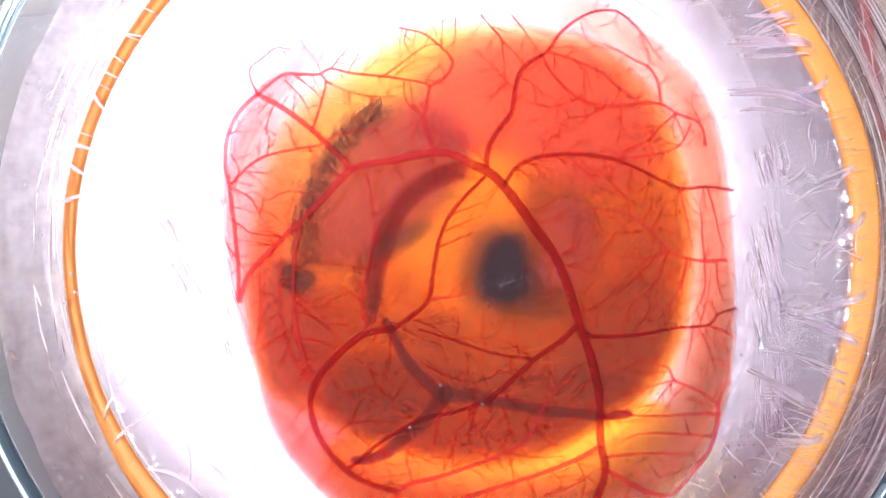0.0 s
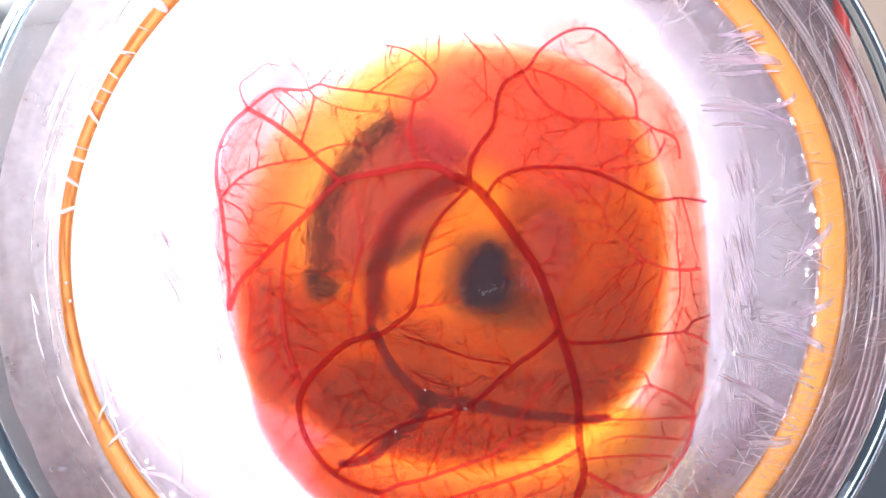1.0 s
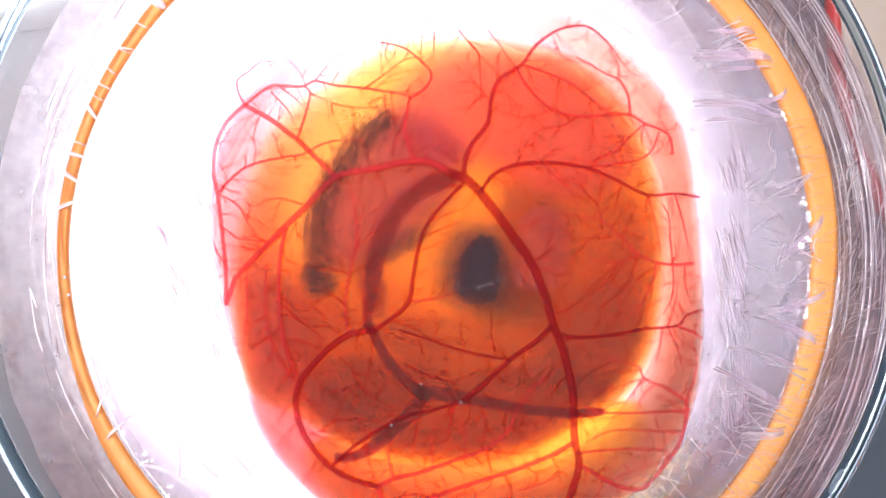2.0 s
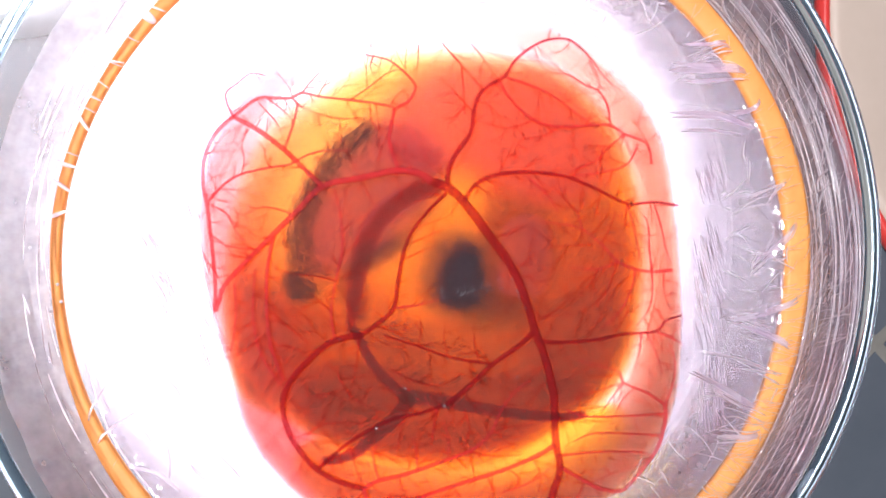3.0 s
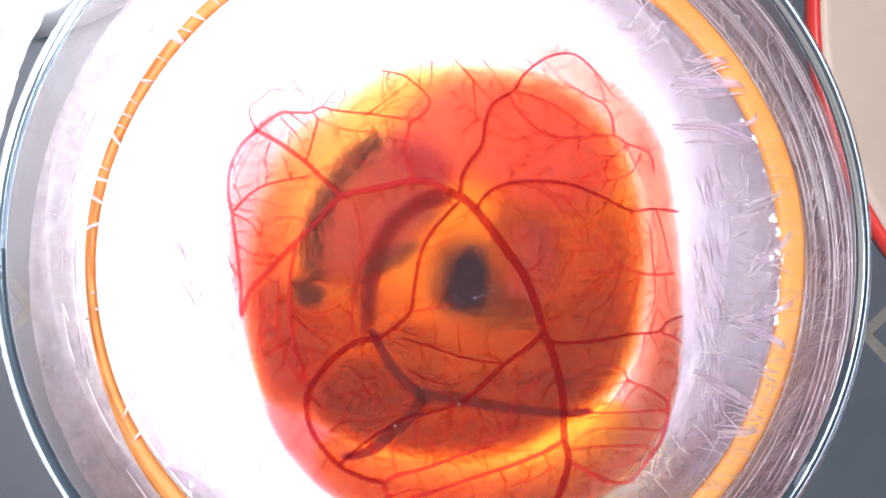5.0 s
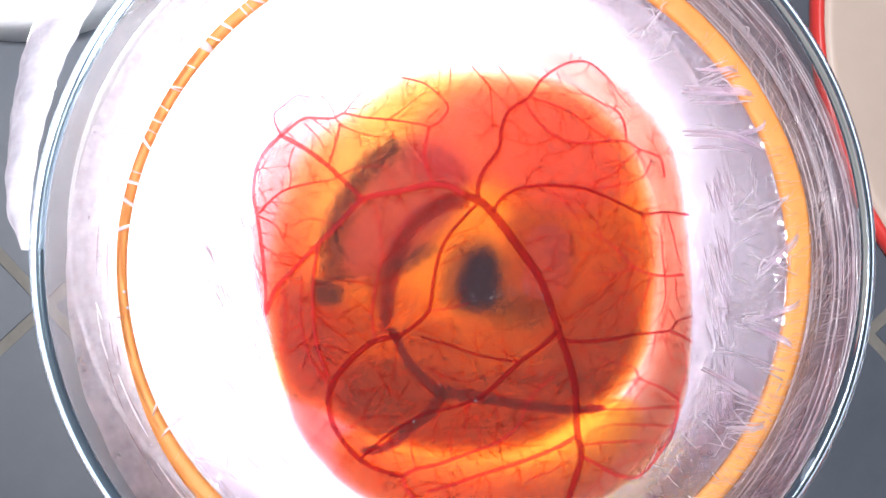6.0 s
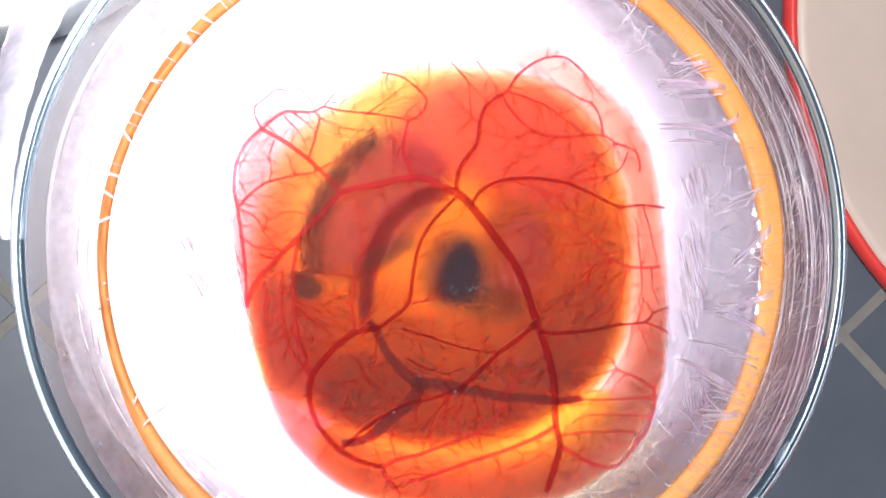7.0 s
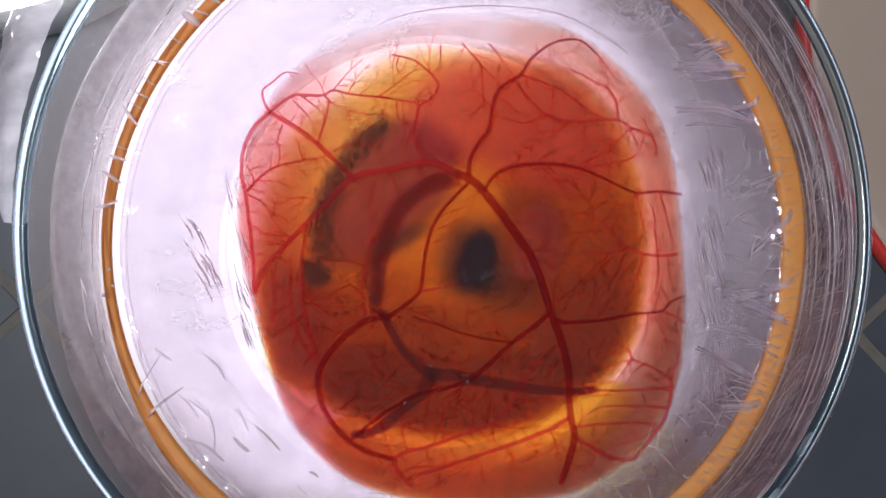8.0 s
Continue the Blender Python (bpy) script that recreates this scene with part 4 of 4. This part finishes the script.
vessel([(24.8, -13.9), (22.9, -12.6), (20.6, -11.5), (20.1, -10.4), (18.3, -9.8), (15.9, -9.1)], 0.17, 0.08)
vessel([(1.8, 9.1), (3.6, 8.2), (5.3, 6.3), (7.5, 3.2), (9.5, 0.2), (10.8, -3.2), (11.6, -6.1), (12.5, -8.7), (13.3, -12.5), (13.4, -17.1), (13.8, -19.7), (13.0, -22.3), (12.1, -24.7)], 0.52, 0.4, VEIN)
vessel([(11.5, -6.0), (9.8, -7.5), (7.2, -9.2), (4.3, -11.7), (2.5, -13.0)], 0.3, 0.26, VEIN)
vessel([(2.5, -13.0), (-0.3, -13.8), (-3.1, -14.3), (-5.9, -15.6), (-8.2, -17.1), (-10.1, -18.7)], 0.2, 0.18, VEIN)
vessel([(-5.8, -5.9), (-8.5, -6.4), (-10.9, -8.2), (-12.9, -10.5), (-13.4, -12.8), (-12.6, -15.8), (-10.4, -18.7), (-8.2, -20.1), (-5.8, -20.9)], 0.36, 0.28, VEIN)
vessel([(-5.8, -20.9), (-4.3, -20.2), (-1.6, -19.7), (1.3, -18.8), (4.7, -17.7), (6.8, -16.1), (7.8, -14.1), (9.1, -12.3), (10.9, -10.9)], 0.26, 0.1)
vessel([(-5.8, -20.9), (-5.3, -22.4), (-3.9, -23.9)], 0.26, 0.2)
vessel([(-5.8, -5.9), (-4.1, -4.8), (-2.5, -3.3), (-2.0, -0.6), (-1.3, 2.5), (-0.2, 4.7), (1.6, 6.7), (2.9, 7.9)], 0.26, 0.2, VEIN)
vessel([(-2.5, -3.3), (-0.3, -3.1), (1.9, -2.6)], 0.14, 0.08)
vessel([(13.4, -17.5), (11.0, -18.7), (7.5, -19.9), (2.9, -21.1), (-0.5, -22.1), (-3.3, -22.7)], 0.28, 0.18)
vessel([(13.8, -19.7), (16.2, -21.2), (17.9, -22.1), (20.0, -22.4), (21.2, -21.5), (22.4, -20.2), (24.0, -18.1), (24.8, -15.5), (24.8, -13.9)], 0.22, 0.24)
vessel([(13.6, -18.6), (16.9, -18.4), (21.0, -18.5), (23.1, -18.9)], 0.14, 0.08)
vessel([(24.2, -17.0), (21.0, -16.7), (17.2, -16.5), (15.2, -17.3)], 0.12, 0.07)
vessel([(25.3, -14.8), (20.5, -14.9), (16.4, -14.7), (14.6, -14.0)], 0.12, 0.12)
vessel([(-14.0, 4.0), (-14.6, 1.1), (-14.8, -2.5), (-14.5, -6.4), (-13.3, -10.1)], 0.2, 0.16)
vessel([(-15.8, 0.8), (-16.1, -3.6), (-15.4, -7.5), (-13.5, -10.6)], 0.1, 0.13)
vessel([(-17.8, -0.5), (-17.7, -3.5), (-18.2, -7.1)], 0.13, 0.07)
vessel([(-8.3, -6.2), (-8.6, -3.5), (-8.1, -0.5), (-7.4, 2.9), (-7.6, 6.3), (-8.1, 8.6)], 0.17, 0.09)
vessel([(-20.1, 7.5), (-18.6, 9.1), (-16.9, 10.1), (-14.2, 10.7), (-12.3, 11.0), (-10.6, 11.9), (-8.9, 12.3), (-6.4, 12.3)], 0.17, 0.08)
vessel([(-20.2, 7.3), (-18.4, 6.2), (-17.6, 4.6), (-16.7, 3.5)], 0.12, 0.05)
vessel([(-20.2, 4.4), (-19.1, 3.6), (-18.4, 3.1), (-15.6, 2.7)], 0.1, 0.08)
vessel([(-21.0, 2.6), (-19.8, 0.9), (-18.8, -0.8)], 0.1, 0.06)
vessel([(-16.9, 10.1), (-16.7, 12.0), (-17.7, 13.4)], 0.1, 0.04)
vessel([(-12.4, 6.2), (-14.3, 6.8), (-15.6, 6.7), (-17.0, 6.1), (-18.3, 7.0)], 0.1, 0.04)
vessel([(-3.5, -6.0), (-0.1, -7.2), (3.2, -8.4), (7.2, -9.2)], 0.12, 0.16, VEIN)
vessel([(-3.0, -9.3), (-0.8, -10.5), (1.5, -11.1), (3.5, -10.5)], 0.1, 0.05, VEIN)
vessel([(21.4, 6.7), (22.1, 4.0), (22.6, 0.8)], 0.1, 0.06)
vessel([(24.2, 6.7), (24.9, 4.3), (25.3, 2.2), (25.8, 0.7)], 0.13, 0.05)
vessel([(23.8, -0.2), (23.6, 2.3), (23.5, 4.6), (22.7, 5.9)], 0.13, 0.05)
vessel([(23.8, -0.3), (23.8, -2.7), (23.2, -4.4), (21.8, -6.1)], 0.12, 0.05)
vessel([(22.1, -0.0), (21.7, -1.8), (20.5, -4.1), (18.4, -6.0)], 0.16, 0.06)
vessel([(22.5, -6.5), (22.3, -8.3), (21.7, -10.2)], 0.12, 0.05)
vessel([(23.1, -6.5), (24.0, -8.5), (24.7, -10.9)], 0.11, 0.05)
vessel([(24.8, -13.9), (25.7, -11.8), (26.0, -9.5), (25.4, -7.7)], 0.14, 0.06)
vessel([(21.3, 13.8), (19.7, 12.5), (18.2, 11.1), (15.2, 9.9)], 0.14, 0.07)
vessel([(22.7, 12.8), (21.5, 10.7), (18.8, 9.9), (15.8, 9.6)], 0.12, 0.09)
vessel([(23.6, 13.1), (22.8, 14.8), (23.4, 16.9)], 0.1, 0.04)
vessel([(16.7, 4.2), (16.3, 5.8), (17.0, 6.9)], 0.11, 0.05)
vessel([(11.1, 9.6), (13.1, 7.7), (14.3, 5.8)], 0.11, 0.06)
vessel([(-0.5, -22.1), (0.8, -21.6), (0.1, -19.9)], 0.12, 0.05)
vessel([(7.8, -22.0), (11.0, -21.0), (13.0, -19.6)], 0.1, 0.05)
vessel([(-4.3, -20.1), (-4.8, -17.9), (-4.4, -16.6)], 0.13, 0.06)
vessel([(-0.5, -19.3), (-0.6, -17.3), (-0.9, -16.0)], 0.12, 0.05)
vessel([(2.6, -18.3), (2.6, -16.3), (2.2, -14.6)], 0.11, 0.05)
vessel([(1.0, -16.5), (1.3, -14.8), (1.5, -13.3)], 0.05, 0.11)
for twig in (
    [(-9.5, 15.9), (-7.5, 15.5), (-5.0, 15.4)],
    [(-11.5, 16.8), (-9.5, 15.9)],
    [(-9.5, 15.8), (-9.3, 14.4)],
    [(-15.2, 17.0), (-13.6, 15.2), (-12.9, 13.5)],
    [(-14.3, 17.4), (-13.0, 16.4), (-11.9, 15.3)],
    [(-4.0, 21.6), (-4.3, 20.6), (-3.7, 19.3)],
    [(0.5, 22.9), (0.4, 21.0), (0.1, 19.5)],
    [(2.8, 23.1), (4.2, 21.4), (5.9, 19.5), (6.8, 18.5)],
    [(5.7, 23.1), (6.8, 21.7), (7.9, 20.1), (8.7, 19.1)],
    [(-6.5, 17.2), (-4.6, 18.5), (-2.4, 20.1), (-0.5, 20.3)],
    [(-2.4, 16.8), (-1.7, 17.8), (-0.6, 18.5)],
    [(-4.4, 16.8), (-4.2, 15.0), (-2.7, 13.5)],
    [(3.9, 21.8), (4.7, 20.8), (4.9, 18.6), (5.0, 15.8)],
    [(11.9, 15.3), (10.7, 14.8), (8.9, 14.5), (6.4, 15.2)],
    [(14.5, 14.6), (13.0, 13.7), (10.4, 13.1), (9.9, 10.9)],
    [(21.3, 13.7), (20.9, 12.5), (21.1, 11.2)],
    [(19.1, 12.5), (18.7, 10.9), (19.1, 9.9)],
    [(18.7, 7.9), (18.2, 6.1), (17.7, 4.8)],
    [(16.3, 5.8), (14.7, 7.5), (13.6, 8.9)],
    [(18.6, 2.6), (19.5, 4.2), (20.2, 5.9)],
    [(18.2, 0.1), (17.3, -1.4), (15.4, -3.2)],
    [(20.3, 0.8), (19.5, -1.1), (18.9, -2.4), (16.1, -4.3), (12.1, -4.5)],
    [(21.4, 6.7), (21.0, 3.9)],
    [(17.7, 2.6), (15.1, 2.5), (12.7, 2.4)],
    [(20.6, -11.5), (19.5, -12.7), (18.1, -14.5)],
    [(20.6, -11.5), (18.2, -12.1), (15.5, -13.0)],
    [(21.5, -12.2), (20.3, -13.4), (19.5, -14.9)],
    [(23.4, -19.0), (21.5, -20.0), (18.6, -20.8), (16.7, -21.6)],
    [(-1.7, -14.1), (-2.3, -16.4), (-2.5, -18.2)],
    [(1.7, -13.4), (1.1, -15.4), (0.9, -17.0)],
    [(4.2, -13.6), (4.7, -15.3), (4.4, -17.1)],
    [(7.0, -16.0), (8.8, -15.5), (11.2, -15.3)],
    [(4.8, -17.8), (7.0, -18.3), (10.2, -18.3)],
    [(4.7, -17.8), (5.1, -20.9), (4.2, -21.9)],
    [(8.7, -19.8), (9.6, -20.7), (8.9, -21.9)],
    [(-8.1, -9.7), (-7.0, -11.7), (-5.3, -12.9), (-3.6, -13.7)],
    [(-10.3, -11.6), (-8.6, -11.6), (-7.3, -12.4)],
    [(-11.2, -15.5), (-9.8, -14.5), (-7.0, -14.4), (-5.3, -14.9)],
    [(-6.0, -6.2), (-6.3, -8.9), (-7.1, -11.8)],
    [(-7.0, -16.6), (-6.7, -18.2), (-5.9, -20.7)],
    [(-10.1, -18.5), (-8.6, -17.8), (-7.0, -16.9)],
    [(-0.3, -7.2), (0.2, -5.5), (-0.1, -4.1)],
    [(2.7, -8.1), (2.4, -6.4), (2.6, -4.7)],
    [(5.8, -8.7), (5.4, -6.5), (5.5, -4.0)],
    [(-14.6, -3.2), (-12.8, -4.9), (-10.6, -6.7)],
    [(-13.5, -6.6), (-11.8, -7.2), (-10.8, -8.2)],
    [(-14.7, -6.4), (-13.9, -8.7), (-13.3, -9.9)],
    [(-8.6, -3.5), (-10.1, -2.1), (-10.7, -1.6)],
    [(-8.1, -0.5), (-10.0, 0.0), (-12.2, 0.3), (-14.1, 0.9)],
    [(3.0, 8.1), (1.9, 7.1), (0.2, 5.1)],
    [(-0.2, 4.5), (1.3, 5.1), (3.0, 5.6)],
    [(-0.9, 3.0), (0.9, 3.7), (2.7, 4.4)],
    [(-1.5, 1.5), (0.3, 2.2), (1.8, 2.8)],
    [(5.9, 8.8), (7.0, 8.0), (7.7, 7.3)],
    [(9.5, 0.2), (10.9, 1.1), (11.8, 1.9)],
    [(11.6, -5.0), (13.4, -4.2), (15.2, -2.8)],
    [(-5.5, -22.4), (-2.7, -21.8), (-0.5, -22.2)],
    [(2.9, -21.1), (3.6, -22.3), (3.3, -23.4)],
    [(6.4, -20.3), (7.0, -21.9), (6.6, -23.3)],
    [(11.0, -18.7), (11.8, -20.4), (11.5, -22.1)],
    [(16.2, -21.2), (15.6, -22.6), (14.4, -23.7)],
    [(23.1, -6.5), (23.8, -4.5), (24.4, -1.8)],
    [(25.8, -7.1), (26.3, -5.4)],
    [(25.0, -0.5), (25.1, -2.5), (25.7, -4.5)],
    [(-20.1, 10.3), (-19.4, 8.7), (-20.1, 7.5)],
    [(-20.3, 12.0), (-19.6, 12.4), (-18.9, 13.6)],
    [(-16.3, 14.5), (-16.8, 13.1), (-16.9, 12.0)],
    [(-14.2, 10.7), (-14.7, 11.9), (-14.4, 13.1)],
    [(-17.7, 4.8), (-17.3, 5.9), (-17.8, 7.0)],
    [(-15.7, 2.7), (-16.6, 1.4), (-17.1, 0.3)],
    [(-2.0, 10.1), (-1.8, 9.0), (-1.4, 7.6)],
    [(-5.4, 9.5), (-4.9, 8.2), (-4.2, 6.8)],
):
    vessel(twig, 0.105, 0.04, TWIG)
# deeper, wide dark vessels
cord("deep_vessel", [(-7.0, -5.3), (-6.3, -6.3), (-5.0, -9.0), (-3.3, -11.1), (-1.5, -12.6), (-0.6, -13.1)], [0.45, 0.55, 0.65, 0.85], 55.6, DEEP_VEIN, egg, 1.5, tail=0.06, crisp=0.7)
cord("deep_vessel", [(-2.4, -12.4), (1.4, -13.0), (4.9, -13.7), (9.1, -14.5), (14.1, -15.0), (17.0, -14.8)], [0.85, 0.75, 0.65, 0.55, 0.4], 55.5, DEEP_VEIN, egg, 1.35, tail=0.06, crisp=0.7)
cord("deep_vessel", [(-1.0, -11.9), (-2.7, -14.7), (-5.1, -16.6), (-6.9, -18.2), (-9.3, -18.9), (-10.5, -18.7)], [0.8, 0.8, 0.7, 0.55, 0.35], 55.4, DEEP_VEIN, egg, 1.3, tail=0.1, crisp=0.7)
stalk = cord("stalk", [(-7.4, -6.3), (-7.0, -3.7), (-6.6, -0.8), (-5.8, 2.4), (-4.5, 5.2), (-2.5, 7.2), (-0.1, 8.4), (2.8, 8.8)], [0.4, 0.8, 1.15, 1.35, 1.3, 1.2, 0.9], 56.4, DEEP_VEIN, embryo, 1.0, tail=0.1, crisp=1.0)

# wet glints on the skin over eye and great vein, modelled as pale strokes
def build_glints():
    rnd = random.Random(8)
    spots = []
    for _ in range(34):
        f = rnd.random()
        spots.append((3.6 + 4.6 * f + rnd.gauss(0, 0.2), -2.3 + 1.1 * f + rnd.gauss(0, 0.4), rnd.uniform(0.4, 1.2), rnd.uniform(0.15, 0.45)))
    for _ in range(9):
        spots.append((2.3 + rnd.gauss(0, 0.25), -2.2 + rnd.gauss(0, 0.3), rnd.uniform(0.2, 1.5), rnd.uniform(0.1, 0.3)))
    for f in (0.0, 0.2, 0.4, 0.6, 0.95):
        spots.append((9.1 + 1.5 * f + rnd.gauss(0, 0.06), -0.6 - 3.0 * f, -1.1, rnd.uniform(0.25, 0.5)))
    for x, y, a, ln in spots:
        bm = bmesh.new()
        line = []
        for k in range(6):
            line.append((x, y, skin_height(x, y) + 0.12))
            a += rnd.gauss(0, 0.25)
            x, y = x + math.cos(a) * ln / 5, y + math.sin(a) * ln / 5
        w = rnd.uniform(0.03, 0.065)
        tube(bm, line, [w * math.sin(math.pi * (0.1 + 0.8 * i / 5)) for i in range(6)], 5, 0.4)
        part("glint", bm, FLECK_GLINT, egg)


build_glints()


def build_capillaries():
    """Fine branching twigs that leave the vessels, fork, and end before they meet another."""
    rnd = random.Random(5)
    bm = bmesh.new()
    cell = 0.2
    taken = {}

    def key(x, y):
        return (int(math.floor(x / cell)), int(math.floor(y / cell)))

    for number, (path, radii) in enumerate(capillary_seeds):
        for p in path:
            taken[key(p[0], p[1])] = number
    count = [len(capillary_seeds)]

    def grow(x, y, a, length, r, depth, root):
        count[0] += 1
        me, step = count[0], 0.17
        curl, wave, phase = rnd.gauss(0, 0.03), rnd.uniform(0.01, 0.09), rnd.uniform(0, 6.3)
        pts, heads = [(x, y)], [a]
        for k in range(int(length / step)):
            a += curl + wave * math.sin(phase + k * 1.1) + rnd.gauss(0, 0.04)
            x, y = x + math.cos(a) * step, y + math.sin(a) * step
            if math.hypot(x - CUP_X, y - CUP_Y) > EDGE_AT[int(math.degrees(math.atan2(y - CUP_Y, x - CUP_X))) % 360] - 0.3:
                break
            if k > 2 and taken.get(key(x, y), me) not in (me, root):
                break
            pts.append((x, y))
            heads.append(a)
        n = len(pts)
        if n < 4:
            return
        for p in pts:
            taken.setdefault(key(*p), me)
        tube(bm, [(p[0], p[1], skin_height(*p) - 0.15) for p in pts], [max(0.02, r * (1 - 0.7 * i / n)) for i in range(n)], 4, 0.8)
        if depth:
            i, side = rnd.randrange(2, 5), rnd.choice((-1, 1))
            while i < n - 2:
                grow(*pts[i], heads[i] + side * rnd.uniform(0.35, 0.65), step * (n - i) * rnd.uniform(0.55, 0.95), r * 0.75, depth - 1, me)
                side = -side if rnd.random() < 0.8 else side
                i += rnd.randrange(5, 11)

    for number, (path, radii) in enumerate(capillary_seeds):
        side, gap = 1, rnd.uniform(0.2, 0.8)
        for i in range(1, len(path) - 1):
            p, q = path[i], path[i + 1]
            gap -= math.hypot(q[0] - p[0], q[1] - p[1])
            if gap > 0:
                continue
            gap, side = rnd.uniform(0.6, 1.7), -side if rnd.random() < 0.7 else side
            over_chick = -13.0 < p[0] < 4.0 and 0.0 < p[1] < 16.0
            if over_chick and rnd.random() < 0.6:
                continue
            a = math.atan2(q[1] - p[1], q[0] - p[0]) + side * rnd.uniform(0.7, 1.45)
            grow(p[0], p[1], a, rnd.choice((1.2, 2.0, 3.0, 4.2, 5.5)), rnd.uniform(0.042, 0.07), 2 if radii[i] > 0.12 else 1, number)
    return tagged(part("capillary_net", bm, CAPILLARY, egg, "hair-fine red capillaries"), kind="stuff")


build_capillaries()


def build_down():
    """Wet dark down along the wing's edge."""
    rnd = random.Random(3)
    bm = bmesh.new()
    edge = spline([(-4.9, 15.6), (-7.5, 14.3), (-9.9, 11.7), (-11.7, 8.9), (-12.8, 6.0), (-13.2, 3.1), (-13.0, 0.2)], 30)
    for i, p in enumerate(edge[:-1]):
        d = edge[i + 1] - p
        for _ in range(6):
            a = math.atan2(d[1], d[0]) + rnd.uniform(-0.4, 1.3)
            off = rnd.gauss(0.6, 0.8)
            n = np.array((-d[1], d[0])) / (np.linalg.norm(d) + 1e-9)
            x, y = p + n * off
            pts, z = [], 57.0 + rnd.uniform(-0.5, 0.5)
            ln = rnd.uniform(0.6, 1.5)
            for k in range(6):
                pts.append((x, y, z))
                a += rnd.gauss(0.08, 0.12)
                x, y = x + math.cos(a) * ln / 5, y + math.sin(a) * ln / 5
            tube(bm, pts, [0.03, 0.036, 0.034, 0.028, 0.02, 0.01], 4)
    return tagged(part("down", bm, FEATHER, embryo, "dark wet down"), kind="stuff")


down = build_down()

# ---- saucer beside the bowl ----


def build_saucer():
    saucer = empty("tray", "round cream plastic tray with a red rim lying on the tiles", "tray", (0.2075, 0.060, FLOOR))
    bm = bmesh.new()
    R = 107
    lathe(bm, [(0.01, 0.2), (R - 6, 0.2), (R - 2.8, 1.2), (R - 2.8, 4.6), (R - 6, 3.4), (0.01, 3.2)], 160)
    part("disc", bm, CREAM, saucer)
    bm = bmesh.new()
    lathe(bm, [(R - 2.6, 0.5), (R, 0.5), (R + 0.4, 2), (R + 0.2, 4), (R - 0.8, 5.2), (R - 2.0, 5.4), (R - 2.6, 4.6)], 160)
    part("rim", bm, RED_PLASTIC, saucer, "red rim")
    return saucer


build_saucer()


def build_tiles():
    """Grey square tiles laid on the diagonal, with pale joints."""
    size, gap = 0.1497, 0.003
    step = size + gap
    bm = bmesh.new()
    box(bm, -size / 2, -size / 2, -0.006, size / 2, size / 2, 0.0, 0.0001)
    me = bpy.data.meshes.new("tile")
    bm.to_mesh(me)
    bm.free()
    me.materials.append(TILE)
    c, s = math.cos(radians(45 - 3.5)), math.sin(radians(45 - 3.5))
    for i in range(-15, 15):
        for j in range(-15, 15):
            u, v = (i + 0.5) * step, (j + 0.5) * step
            x, y = 0.1141 + u * c - v * s, -0.0209 + u * s + v * c
            if max(abs(x), abs(y)) > 1.39 or (len(ground.children) >= 295):
                continue
            ob = new("tile", me)
            ob.parent = ground
            ob.location = (x, y, FLOOR)
            ob.rotation_euler = (0, 0, math.atan2(s, c))


build_tiles()


def motions():
    # the chick kicks: its body and foot swing, the rest follows a little
    kick = [(0.0, -2.5), (0.3, -0.5), (0.5, 0.3), (0.7, 0.7), (0.9, 1.0), (1.2, 1.2), (2.3, 1.35), (2.6, 1.5), (2.9, 0.8), (3.2, 0.2), (3.5, 0.0),
            (4.1, -0.4), (4.7, -0.6), (5.8, -0.8), (6.5, -0.9), (7.2, -0.9), (8.0, -0.8)]
    for ob, k in ((foot, 1.0), (down, 0.7), (plumage, 0.7), (body, 0.5), (leg, 0.6), (armpit, 0.5), (stalk, 0.35)):
        walk(ob, [(t, pose(d * k * 0.001, 0, 0)) for t, d in kick])
    peer = [(0.0, 0.3, -0.3), (1.0, 0.3, -0.2), (2.5, 0.1, 0.2), (3.5, 0.0, 0.0), (4.5, -0.4, 0.1), (6.5, -1.2, 0.3), (7.0, -1.0, 0.2), (8.0, -0.5, 0.1)]
    walk(eye, [(t, pose(x * 0.001, y * 0.001, 0)) for t, x, y in peer])


motions()
